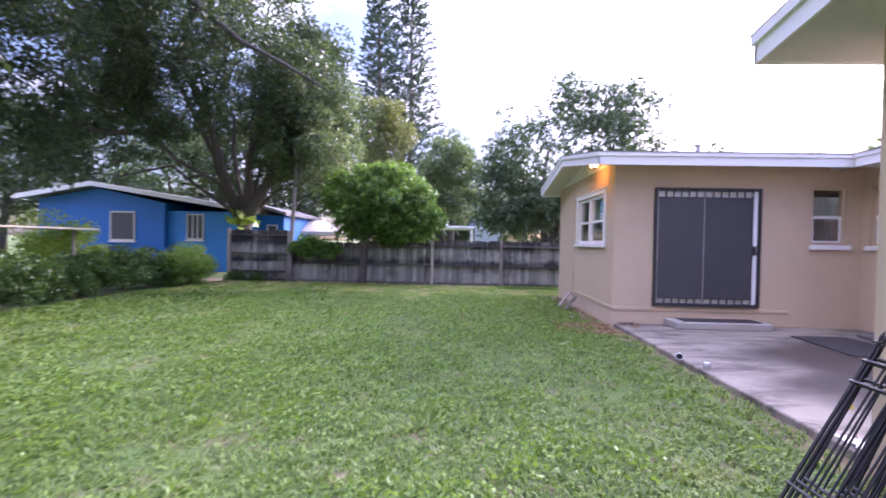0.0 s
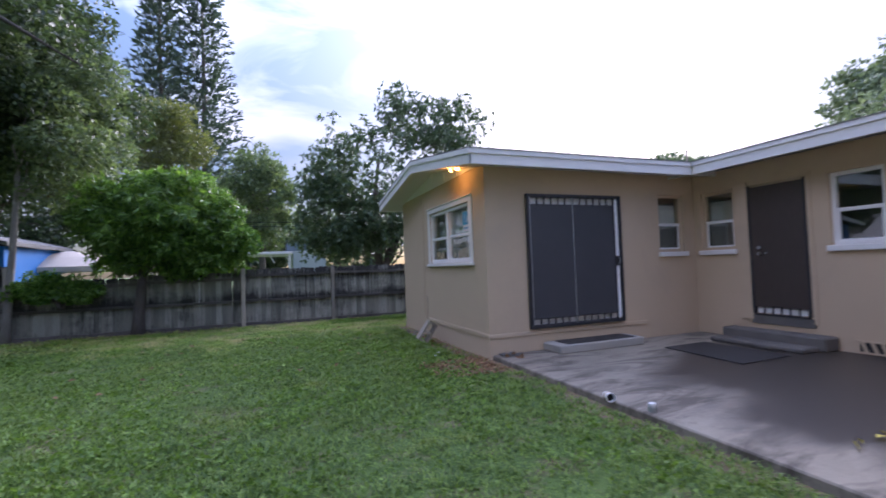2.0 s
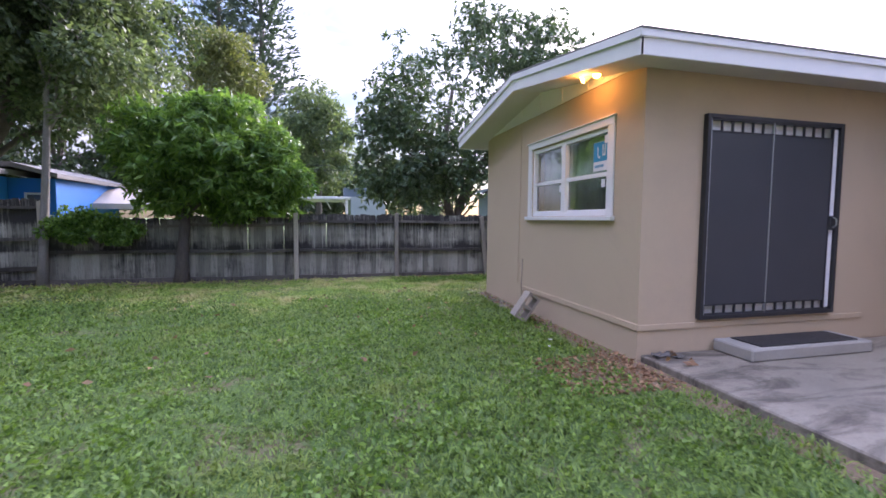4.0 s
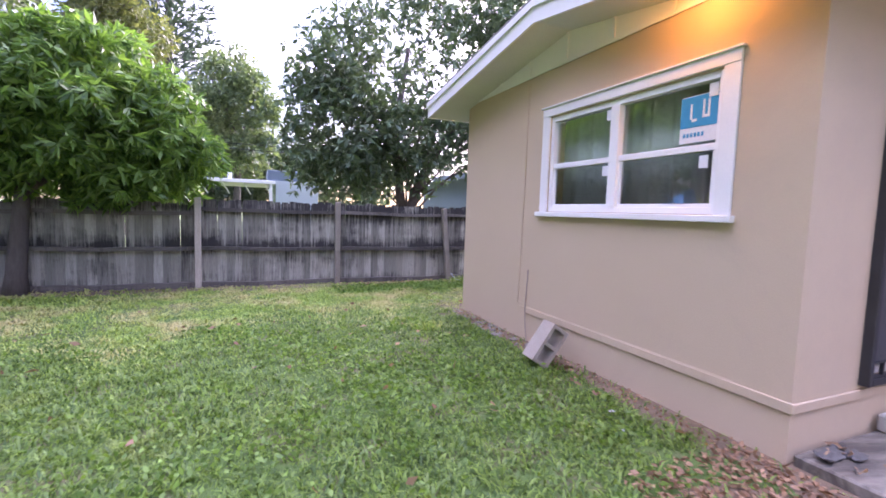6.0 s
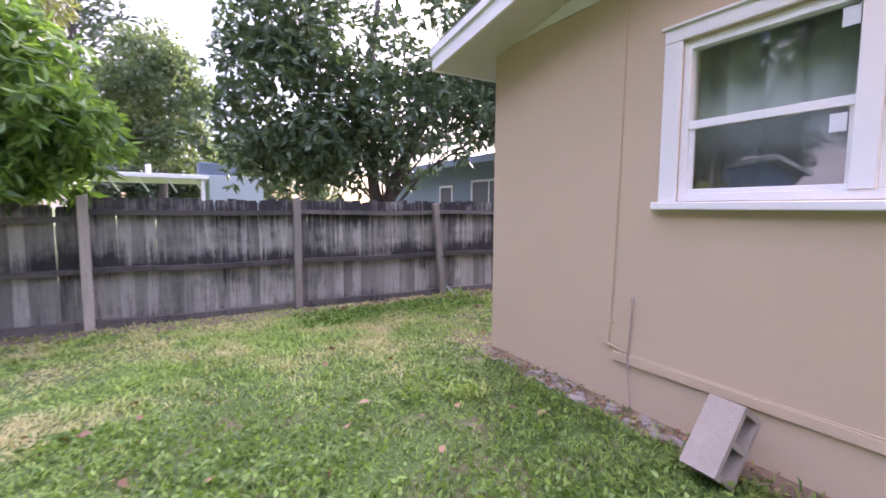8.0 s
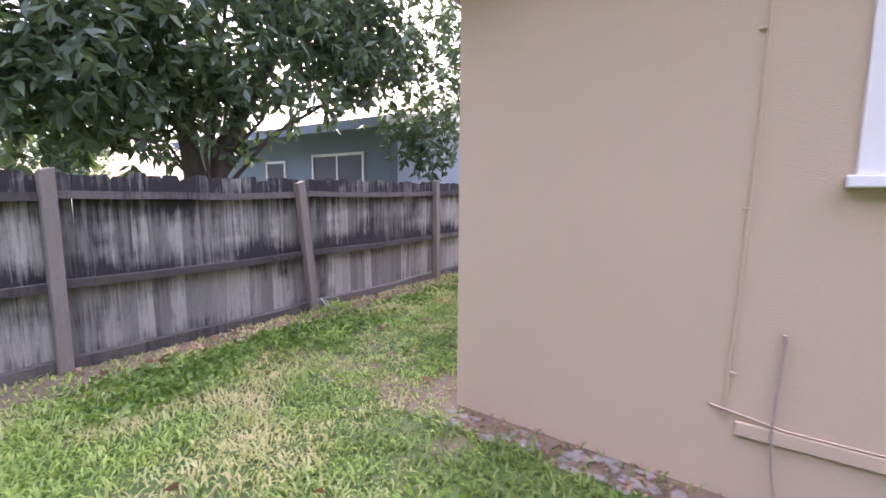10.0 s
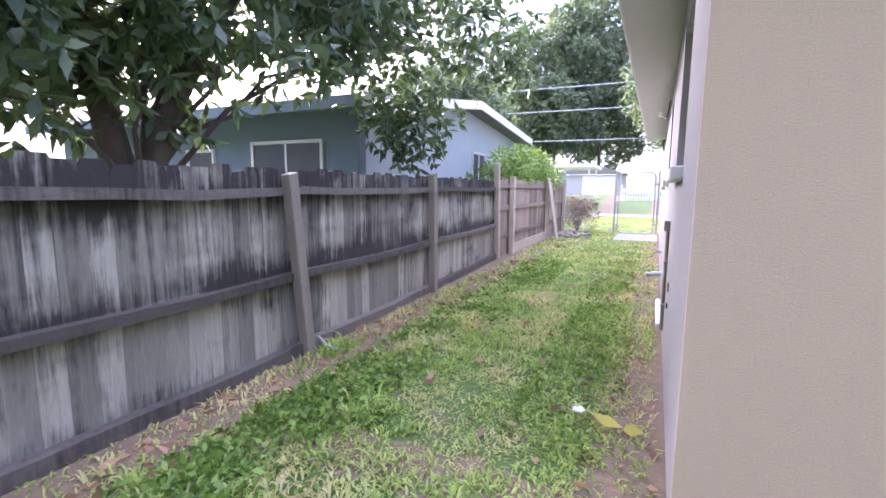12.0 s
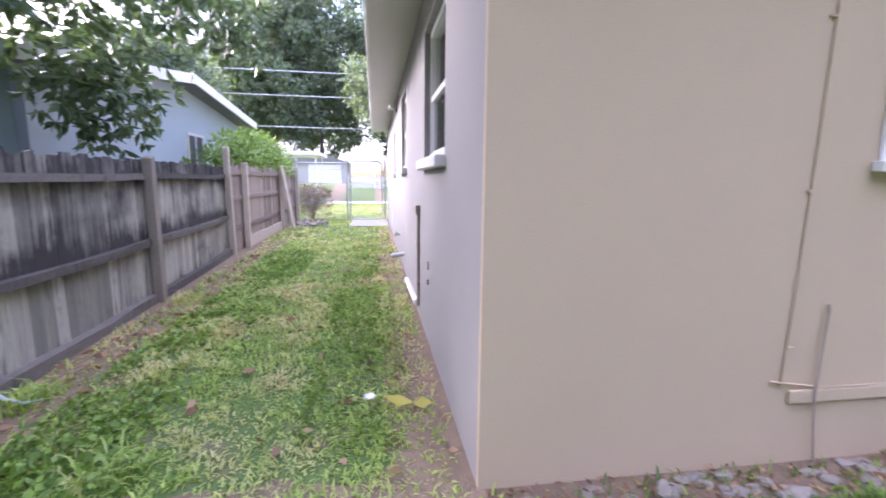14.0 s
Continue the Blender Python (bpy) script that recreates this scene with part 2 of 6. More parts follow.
M = dict(
    stucco=surface("tan_painted_stucco", (0.52, 0.402, 0.272), (0.61, 0.482, 0.335), 0.8, 0.5, 120, 0.4, stain=(0.44, 0.35, 0.255), stain_at=(0.52, 0.8), fine_mix=0.16, bump_size=0.006, stain_scale=0.45),
    grey_wall=surface("grey_painted_block_wall", (0.27, 0.26, 0.245), (0.355, 0.342, 0.325), 0.75, 0.9, 120, 0.3, stain=(0.62, 0.61, 0.62), stain_at=(0.62, 0.8), fine_mix=0.15, bump_size=0.006),
    white=surface("white_exterior_paint", (0.74, 0.73, 0.71), (0.84, 0.83, 0.81), 0.5, 2.0, 90, 0.1, stain=(0.55, 0.53, 0.49), stain_at=(0.66, 0.86), fine_mix=0.1),
    vinyl=surface("white_vinyl", (0.80, 0.80, 0.79), (0.85, 0.85, 0.84), 0.35, 3.0, 80, 0.04, fine_mix=0.05),
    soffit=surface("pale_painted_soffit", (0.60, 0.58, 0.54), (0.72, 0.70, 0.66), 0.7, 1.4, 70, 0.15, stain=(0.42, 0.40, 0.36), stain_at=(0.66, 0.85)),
    shingle=surface("grey_roof_covering", (0.16, 0.155, 0.15), (0.26, 0.25, 0.24), 0.9, 1.0, 90, 0.6),
    patio=patio_concrete(),
    block=surface("grey_concrete_block", (0.33, 0.285, 0.23), (0.47, 0.415, 0.34), 0.95, 8.0, 120, 0.7, own=True, fine_mix=0.4),
    step=surface("rough_grey_step_concrete", (0.30, 0.285, 0.255), (0.44, 0.42, 0.375), 0.9, 3.0, 90, 0.5, stain=(0.14, 0.13, 0.13), stain_at=(0.55, 0.75), fine_mix=0.3),
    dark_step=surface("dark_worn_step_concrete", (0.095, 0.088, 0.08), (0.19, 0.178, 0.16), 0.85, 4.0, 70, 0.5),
    iron=surface("black_painted_iron", (0.012, 0.012, 0.014), (0.035, 0.033, 0.034), 0.6, 8.0, 90, 0.3, metal=0.0, stain=(0.05, 0.034, 0.025), stain_at=(0.66, 0.8), stain_scale=6.0),
    steel_black=surface("black_steel_frame", (0.025, 0.025, 0.028), (0.05, 0.05, 0.055), 0.45, 5.0, 90, 0.1, metal=0.2),
    screen=surface("dark_security_screen", (0.050, 0.052, 0.060), (0.075, 0.078, 0.088), 0.42, 2.0, 400, 0.2, fine_mix=0.3),
    rubber=surface("black_rubber_mat", (0.018, 0.017, 0.017), (0.04, 0.037, 0.035), 0.8, 6.0, 120, 0.5),
    interior=surface("dim_room_paint", (0.20, 0.22, 0.20), (0.27, 0.29, 0.26), 0.9, 1.0, 40, 0.05),
    curtain=surface("pale_green_curtain", (0.60, 0.67, 0.62), (0.76, 0.82, 0.77), 0.9, 4.0, 200, 0.2, stretch=(1, 3, 0.3)),
    door_dark=surface("dark_brown_door", (0.045, 0.035, 0.030), (0.08, 0.062, 0.052), 0.5, 6.0, 60, 0.15, stretch=(8, 8, 1)),
    galvanised=surface("galvanised_steel", (0.42, 0.44, 0.45), (0.56, 0.58, 0.59), 0.45, 12.0, 90, 0.15, metal=0.75),
    pvc=surface("white_pvc_pipe", (0.72, 0.71, 0.68), (0.8, 0.79, 0.76), 0.4, 6.0, 80, 0.05),
    conduit=surface("painted_conduit", (0.36, 0.29, 0.24), (0.46, 0.37, 0.30), 0.6, 10.0, 90, 0.2),
    bark=surface("grey_brown_bark", (0.07, 0.058, 0.05), (0.20, 0.172, 0.15), 0.95, 7.0, 60, 0.9, stretch=(3, 3, 0.7), fine_mix=0.5, bump_size=0.03),
    bark_pale=surface("pale_lichen_bark", (0.22, 0.20, 0.175), (0.46, 0.43, 0.39), 0.95, 5.0, 50, 0.9, stretch=(3, 3, 0.7), fine_mix=0.5, bump_size=0.03),
    blue=surface("bright_blue_house_paint", (0.006, 0.125, 0.42), (0.012, 0.17, 0.52), 0.6, 0.8, 90, 0.1, fine_mix=0.1),
    blue_lit=surface("lit_blue_house_paint", (0.02, 0.22, 0.62), (0.035, 0.27, 0.70), 0.6, 0.8, 90, 0.1, fine_mix=0.1),
    # slate blue darkened to hold the tree's shade on the neighbour's west wall
    slate_shaded=surface("shaded_slate_blue_paint", (0.105, 0.145, 0.17), (0.145, 0.19, 0.22), 0.7, 0.8, 90, 0.15, fine_mix=0.12),
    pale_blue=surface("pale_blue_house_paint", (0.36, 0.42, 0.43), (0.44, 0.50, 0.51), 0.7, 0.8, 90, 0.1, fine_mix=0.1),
    canvas=surface("beige_canopy_cloth", (0.58, 0.49, 0.40), (0.70, 0.62, 0.53), 0.85, 3.0, 120, 0.2),
    stone=surface("pale_broken_rock", (0.17, 0.148, 0.118), (0.34, 0.305, 0.255), 0.95, 6.0, 70, 0.6, own=True),
    asphalt_pale=surface("pale_concrete_drive", (0.40, 0.39, 0.37), (0.52, 0.51, 0.49), 0.9, 0.6, 30, 0.3),
    plastic=surface("white_plastic", (0.75, 0.75, 0.76), (0.85, 0.85, 0.86), 0.35, 20.0, 90, 0.1),
    blue_print=surface("blue_window_sticker", (0.02, 0.24, 0.46), (0.05, 0.34, 0.58), 0.5, 18.0, 90, 0.0),
    weed=leafy("low_weed_leaves", (0.08, 0.155, 0.025), (0.24, 0.375, 0.07), 0.4, 0.5),
    dry_leaf=leafy("fallen_leaves", (0.19, 0.10, 0.055), (0.42, 0.26, 0.15), 0.15, 0.7),
    yellow_leaf=leafy("yellow_leaves", (0.42, 0.36, 0.05), (0.55, 0.50, 0.10), 0.2, 0.6),
    glass=glass_material("window_glass", (0.93, 0.97, 0.95)),
    screened=glass_material("screened_window_glass", (0.66, 0.68, 0.67)),
    board=fence_wood("weathered_fence_board", (0.175, 0.168, 0.138), (0.51, 0.49, 0.405), (0.036, 0.033, 0.03), dark_at=(0.50, 0.64), mould=0.15),
    rail=fence_wood("weathered_fence_rail", (0.075, 0.067, 0.056), (0.19, 0.17, 0.142), (0.034, 0.03, 0.027), streak=(1.0, 9, 9)),
    post=fence_wood("weathered_fence_post", (0.32, 0.28, 0.22), (0.53, 0.47, 0.38), (0.12, 0.105, 0.09), dark_at=(0.58, 0.75)),
    board_brown=fence_wood("brown_fence_board", (0.24, 0.185, 0.15), (0.38, 0.31, 0.26), (0.12, 0.09, 0.075), dark_at=(0.6, 0.8)),
    soil=ground_material(),
    grass=leafy("lawn_grass", (0.05, 0.108, 0.015), (0.23, 0.34, 0.06), 0.40, 0.5, patch=((0.30, 0.34, 0.085), 0.9, 0.56, 0.80)),
    side_grass=leafy("thin_side_grass", (0.13, 0.24, 0.036), (0.42, 0.52, 0.125), 0.42, 0.5, patch=((0.56, 0.48, 0.25), 1.4, 0.46, 0.66)),
    oak=leafy("dark_oak_leaves", (0.03, 0.052, 0.026), (0.10, 0.145, 0.065), 0.35, 0.45),
    oak_light=leafy("grey_green_leaves", (0.09, 0.135, 0.07), (0.20, 0.26, 0.13), 0.4, 0.5),
    mango=leafy("bright_green_leaves", (0.06, 0.135, 0.026), (0.23, 0.38, 0.08), 0.45, 0.4),
    broad=leafy("broad_dark_leaves", (0.05, 0.092, 0.046), (0.15, 0.212, 0.11), 0.25, 0.45),
    needle=leafy("pine_needles", (0.05, 0.08, 0.07), (0.10, 0.14, 0.115), 0.25, 0.6),
    hedge=leafy("hedge_leaves", (0.03, 0.065, 0.018), (0.11, 0.20, 0.045), 0.35, 0.45),
    vine=leafy("pale_green_vine_leaves", (0.14, 0.235, 0.06), (0.28, 0.38, 0.13), 0.4, 0.5),
    olive=leafy("olive_feathery_leaves", (0.10, 0.125, 0.04), (0.19, 0.21, 0.075), 0.4, 0.5),
    lime=leafy("lime_green_leaves", (0.22, 0.36, 0.05), (0.42, 0.52, 0.11), 0.4, 0.45),
    far_leaf=leafy("distant_leaves", (0.10, 0.14, 0.10), (0.20, 0.25, 0.17), 0.35, 0.6),
    red_shrub=leafy("reddish_shrub_leaves", (0.16, 0.10, 0.06), (0.32, 0.20, 0.13), 0.3, 0.6),
    lamp_glow=glowing("amber_bulb", (1.0, 0.40, 0.04), 9.0),
)


# ---- building helpers ----
def thing(name, at, label, category, group="", kind=""):
    ob = new(name)
    ob.location = at
    ob.empty_display_size = 0.1
    return tagged(ob, label, category, group, kind)


def world_of(ob):
    p = Vector((0, 0, 0))
    while ob:
        p = p + ob.location
        ob = ob.parent
    return p


def settle(name, me, material, parent, label, at):
    ob = new(name, me)
    me.materials.append(material)
    ob.parent = parent
    ob.location = at - world_of(parent) if parent else at
    if label:
        ob["label"] = label
    return ob


def part(name, bm, material, parent=None, label="", smooth=False):
    """Links a bmesh, drawn in world places, as one mesh object under a thing or a part."""
    lo = Vector((min(v.co.x for v in bm.verts), min(v.co.y for v in bm.verts), min(v.co.z for v in bm.verts)))
    hi = Vector((max(v.co.x for v in bm.verts), max(v.co.y for v in bm.verts), max(v.co.z for v in bm.verts)))
    at = Vector(((lo.x + hi.x) / 2, (lo.y + hi.y) / 2, lo.z))
    for v in bm.verts:
        v.co -= at
    if smooth:
        for f in bm.faces:
            f.smooth = True
    me = bpy.data.meshes.new(name)
    bm.to_mesh(me)
    bm.free()
    return settle(name, me, material, parent, label, at)


def grid_mesh(name, verts, faces, smooth=False):
    """A mesh from arrays of places and of equal-sided faces."""
    me = bpy.data.meshes.new(name)
    verts, faces = np.asarray(verts, dtype=np.float32), np.asarray(faces, dtype=np.int32)
    me.vertices.add(len(verts))
    me.vertices.foreach_set("co", verts.ravel())
    me.loops.add(faces.size)
    me.loops.foreach_set("vertex_index", faces.ravel())
    me.polygons.add(len(faces))
    me.polygons.foreach_set("loop_start", np.arange(0, faces.size, faces.shape[1], dtype=np.int32))
    me.update(calc_edges=True)
    if smooth:
        me.polygons.foreach_set("use_smooth", np.ones(len(faces), dtype=bool))
    return me


def add_box(bm, x0, x1, y0, y1, z0, z1, bevel=0.0):
    made = bmesh.ops.create_cube(bm, size=1)["verts"]
    for v in made:
        v.co = ((x0 + x1) / 2 + v.co.x * (x1 - x0), (y0 + y1) / 2 + v.co.y * (y1 - y0), (z0 + z1) / 2 + v.co.z * (z1 - z0))
    if bevel:
        edges = list({e for v in made for e in v.link_edges})
        bmesh.ops.bevel(bm, geom=edges, offset=bevel, segments=1, affect="EDGES")
    return bm


def box(x0, x1, y0, y1, z0, z1, bevel=0.004):
    return add_box(bmesh.new(), x0, x1, y0, y1, z0, z1, bevel)


def add_tube(bm, pts, radii, sides=8, cap=True):
    pts = [Vector(p) for p in pts]
    if isinstance(radii, (int, float)):
        radii = [radii] * len(pts)
    rings = []
    for i, p in enumerate(pts):
        d = (pts[min(i + 1, len(pts) - 1)] - pts[max(i - 1, 0)]).normalized()
        a = d.cross(Vector((0.31, 0.17, 0.93)) if abs(d.z) < 0.85 else Vector((1, 0.1, 0))).normalized()
        b = d.cross(a)
        rings.append([bm.verts.new(p + (a * math.cos(k * math.tau / sides) + b * math.sin(k * math.tau / sides)) * radii[i]) for k in range(sides)])
    for r, s in zip(rings, rings[1:]):
        for k in range(sides):
            bm.faces.new((r[k], r[(k + 1) % sides], s[(k + 1) % sides], s[k]))
    if cap:
        bm.faces.new(rings[0][::-1])
        bm.faces.new(rings[-1])
    return bm


def tube(pts, radii, sides=8):
    return add_tube(bmesh.new(), pts, radii, sides)


def prism(outline, axis, a, b):
    """An outline of (u, v) drawn out along an axis from a to b. Axis x: (u, v) is (y, z); axis y: (x, z); axis z: (x, y)."""
    bm = bmesh.new()

    def at(u, v, w):
        return {"x": (w, u, v), "y": (u, w, v), "z": (u, v, w)}[axis]

    one, two = [bm.verts.new(at(u, v, a)) for u, v in outline], [bm.verts.new(at(u, v, b)) for u, v in outline]
    bm.faces.new(one)
    bm.faces.new(two[::-1])
    for i in range(len(outline)):
        j = (i + 1) % len(outline)
        bm.faces.new((one[j], one[i], two[i], two[j]))
    bmesh.ops.recalc_face_normals(bm, faces=bm.faces)
    return bm


def wall_mesh(axis, face, back, u0, u1, z0, z1, openings=()):
    """A wall of boxes between the planes face and back (x or y), pierced by openings (u0, u1, z0, z1)."""
    bm = bmesh.new()
    us = sorted({u0, u1, *(o[0] for o in openings), *(o[1] for o in openings)})
    lo, hi = min(face, back), max(face, back)
    for a, b in zip(us, us[1:]):
        mid, z = (a + b) / 2, z0
        holes = sorted((o[2], o[3]) for o in openings if o[0] < mid < o[1])
        for h0, h1 in holes + [(z1, z1)]:
            if h0 > z + 1e-4:
                if axis == "x":
                    add_box(bm, lo, hi, a, b, z, h0)
                else:
                    add_box(bm, a, b, lo, hi, z, h0)
            z = h1
    return bm


def structure(name, bm, material, label, category):
    return tagged(part(name, bm, material), label, category, kind="structure")


# ---- the plan, in metres ----
WEST, SOUTH, NORTH = 2.85, 8.85, 13.34      # faces of the rear annex
MAIN = 7.20                                 # back wall of the house behind the patio
WING_X, WING_Y = 2.80, 3.58                 # corner of the second wing
EAST = 16.2
EAVE, RIDGE, OVER = 2.885, 3.31, 0.50        # underside of the roof at eave and ridge, overhang
RIDGE_Y = (SOUTH + NORTH) / 2
SLOPE = (RIDGE - EAVE) / (RIDGE_Y - SOUTH + OVER)
FENCE_Y = 16.14


# ---- ground ----
def build_ground():
    xs = np.concatenate([np.linspace(-400, -40, 10), np.linspace(-36, 60, 121), np.linspace(70, 500, 10)])
    ys = np.concatenate([np.linspace(-300, -30, 8), np.linspace(-26, 60, 109), np.linspace(70, 600, 10)])
    gx, gy = np.meshgrid(xs, ys, indexing="ij")
    gz = np.zeros_like(gx)
    rise = np.clip((gx - 27.0) / 9.0, 0, 1)
    gz += rise * rise * (3 - 2 * rise) * 0.95
    gz += 0.012 * np.sin(gx * 1.3) * np.cos(gy * 1.1)
    n, k = len(xs), len(ys)
    idx = np.arange(n * k).reshape(n, k)
    faces = np.stack([idx[:-1, :-1], idx[1:, :-1], idx[1:, 1:], idx[:-1, 1:]], -1).reshape(-1, 4)
    me = grid_mesh("ground", np.stack([gx, gy, gz], -1).reshape(-1, 3), faces, smooth=True)
    me.materials.append(M["soil"])
    tagged(new("ground", me), "grassy yard soil with bare strips beside wall and fence", "ground", kind="structure")


build_ground()

# patio slab, its edge flush with the annex wall
structure("patio", box(WEST + 0.03, MAIN - 0.02, WING_Y + 0.02, SOUTH - 0.02, -0.1, 0.075, 0.012), M["patio"], "stained grey concrete patio slab", "patio")


# ---- walls of the house ----
WIN1 = (9.43, 11.36, 1.50, 2.495)             # y, y, z, z in the west wall
SLIDER = (3.605, 5.385, 0.455, 2.505)            # x, x, z, z in the south wall
SMALL = (6.34, 6.945, 1.565, 2.60)             # x, x, z, z in the south wall
BACK_A = (8.07, 8.69, 1.565, 2.60)            # y, y, z, z in the back wall
DOOR = (6.93, 7.82, 0.50, 2.60)
BACK_B = (6.02, 6.65, 1.555, 2.58)
NORTH_A, NORTH_B, NORTH_C = (3.93, 5.10, 1.555, 2.62), (7.36, 8.47, 1.55, 2.62), (10.5, 11.1, 1.50, 2.35)

wall_w = structure("wall_west", add_box(wall_mesh("x", WEST, WEST + 0.2, SOUTH, NORTH - 0.2, -0.3, 3.015, [WIN1]), WEST, WEST + 0.035, NORTH - 0.2, NORTH, -0.3, 3.015), M["stucco"], "tan painted stucco wall with a white window", "wall")
structure("wall_south", wall_mesh("y", SOUTH, SOUTH + 0.2, WEST + 0.2, MAIN + 0.2, -0.3, 2.96, [SLIDER, SMALL]), M["stucco"], "tan painted stucco wall beside the patio", "wall")
structure("wall_back", wall_mesh("x", MAIN, MAIN + 0.2, WING_Y - 0.2, SOUTH, -0.3, 2.96, [BACK_A, DOOR, BACK_B]), M["stucco"], "tan painted stucco back wall of the house", "wall")
structure("wall_north", wall_mesh("y", NORTH, NORTH - 0.2, WEST + 0.035, EAST, -0.3, 2.93, [NORTH_A, NORTH_B, NORTH_C]), M["grey_wall"], "grey painted block side wall", "wall")
structure("wall_east", box(EAST - 0.2, EAST, -4, NORTH - 0.2, -0.3, 2.9, 0), M["grey_wall"], "grey painted end wall of the house", "wall")
structure("wall_wing_west", box(WING_X, WING_X + 0.2, -4.0, WING_Y, -0.3, 2.96, 0), M["stucco"], "plain tan painted stucco wall of the wing", "wall")
structure("wall_wing_north", box(WING_X + 0.2, MAIN, WING_Y - 0.2, WING_Y, -0.3, 2.96, 0), M["stucco"], "tan stucco wall of the wing facing the patio", "wall")
structure("wall_wing_south", box(WING_X + 0.2, EAST - 0.2, -4.0, -3.8, -0.3, 2.96, 0), M["stucco"], "plain tan painted stucco end wall", "wall")
structure("floor", box(MAIN + 0.2, EAST - 0.2, WING_Y - 0.2, SOUTH, 0.2, 0.30, 0), M["interior"], "plain dark floor inside the house", "floor")
structure("floor_annex", box(WEST + 0.2, EAST - 0.2, SOUTH + 0.2, NORTH - 0.2, 0.2, 0.30, 0), M["interior"], "plain dark floor inside the rooms", "floor")
structure("ceiling", box(MAIN + 0.2, EAST - 0.2, WING_Y - 0.2, SOUTH, 2.6, 2.7, 0), M["interior"], "plain ceiling inside the house", "ceiling")
structure("ceiling_annex", box(WEST + 0.2, EAST - 0.2, SOUTH + 0.2, NORTH - 0.2, 2.6, 2.7, 0), M["interior"], "plain ceiling inside the rooms", "ceiling")
structure("wall_inner", box(WEST + 3.2, WEST + 3.3, SOUTH + 0.2, NORTH - 0.2, 0.3, 2.6, 0), M["interior"], "plain inner wall of the annex room", "wall")
structure("wall_inner_back", box(MAIN + 2.8, MAIN + 2.9, WING_Y - 0.2, SOUTH, 0.3, 2.6, 0), M["interior"], "plain inner wall behind the back door", "wall")
structure("wall_inner_side", box(WEST + 3.3, EAST - 0.2, NORTH - 2.4, NORTH - 2.3, 0.3, 2.6, 0), M["interior"], "plain inner partition wall", "wall")

# ledge band on the lower wall
structure("trim", box(WEST - 0.018, WEST, SOUTH - 0.018, 11.79, 0.318, 0.386, 0.005), M["stucco"], "tan painted ledge along the lower wall", "trim")
structure("trim", box(WEST, 5.95, SOUTH - 0.018, SOUTH, 0.318, 0.38, 0.005), M["stucco"], "tan painted ledge under the sliding door", "trim")


def gable_wall(name, x0, x1, y0, y1, base, ridge_y, over):
    top = EAVE + SLOPE * (ridge_y - (y0 - over))
    ends = (base - EAVE - 0.02) / SLOPE - over
    bm = prism([(y0 + ends, base), (y1 - ends, base), (ridge_y, top + 0.02)], "x", x0, x1)
    return structure(name, bm, M["white"], "white panelled gable under the low roof", "wall")


gable_w = gable_wall("gable_west", WEST - 0.008, WEST + 0.19, SOUTH + 0.005, NORTH - 0.005, 3.017, RIDGE_Y, OVER)
for y in (9.88, 10.50, 11.14, 11.78, 12.42):
    top = EAVE + SLOPE * (min(y - SOUTH, NORTH - y) + OVER)
    part("batten", box(WEST - 0.022, WEST - 0.008, y - 0.018, y + 0.018, 3.02, top + 0.01, 0.002), M["white"], gable_w)
part("batten", box(WEST - 0.02, WEST - 0.006, SOUTH + 0.3, NORTH - 0.3, 3.0, 3.035, 0.003), M["white"], gable_w)


# ---- roofs ----
def gable_roof(name, x0, x1, y_low, y_high, label):
    """Two low slopes with the ridge along x; white fascia and drip edge at the rake and the eaves."""
    mid = (y_low + y_high) / 2
    top = EAVE + SLOPE * (mid - y_low)
    roof = thing(name, (x0, mid, EAVE), label, "roof", kind="structure")
    th = 0.055
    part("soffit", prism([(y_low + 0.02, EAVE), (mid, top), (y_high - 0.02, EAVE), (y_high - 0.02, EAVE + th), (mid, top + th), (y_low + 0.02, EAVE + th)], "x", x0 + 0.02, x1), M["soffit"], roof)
    part("covering", prism([(y_low - 0.03, EAVE + 0.20), (mid, top + 0.20), (y_high + 0.03, EAVE + 0.20), (y_high + 0.03, EAVE + 0.215), (mid, top + 0.23), (y_low - 0.03, EAVE + 0.215)], "x", x0 - 0.02, x1), M["shingle"], roof)
    for y, s in ((y_low, -1), (y_high, 1)):
        a, b = sorted((y, y - s * 0.025))
        part("fascia", box(x0, x1, a, b, EAVE - 0.015, EAVE + 0.15, 0.004), M["white"], roof)
        a, b = sorted((y + s * 0.022, y - s * 0.02))
        part("drip_edge", box(x0 - 0.02, x1, a, b, EAVE + 0.13, EAVE + 0.202, 0.006), M["white"], roof)
    for ya, yb in ((y_low, mid), (mid, y_high)):
        za, zb = (EAVE, top) if ya == y_low else (top, EAVE)
        part("fascia", prism([(ya, za - 0.015), (yb, zb - 0.015), (yb, zb + 0.15), (ya, za + 0.15)], "x", x0, x0 + 0.025), M["white"], roof)
        part("drip_edge", prism([(ya, za + 0.13), (yb, zb + 0.13), (yb, zb + 0.202), (ya, za + 0.202)], "x", x0 - 0.022, x0 + 0.02), M["white"], roof)
    return roof


annex_roof = gable_roof("roof_annex", WEST - 0.46, EAST + 0.35, SOUTH - OVER, NORTH + OVER, "low gable roof with white two-step fascia")
wing_gable = gable_wall("gable_wing", WING_X - 0.008, WING_X + 0.19, -1.85, WING_Y - 0.005, 2.985, 0.775, OVER)
gable_roof("roof_wing", WING_X - 0.54, 9.0, -2.35, WING_Y + OVER - 0.05, "low wing roof with white fascia and wide soffit")

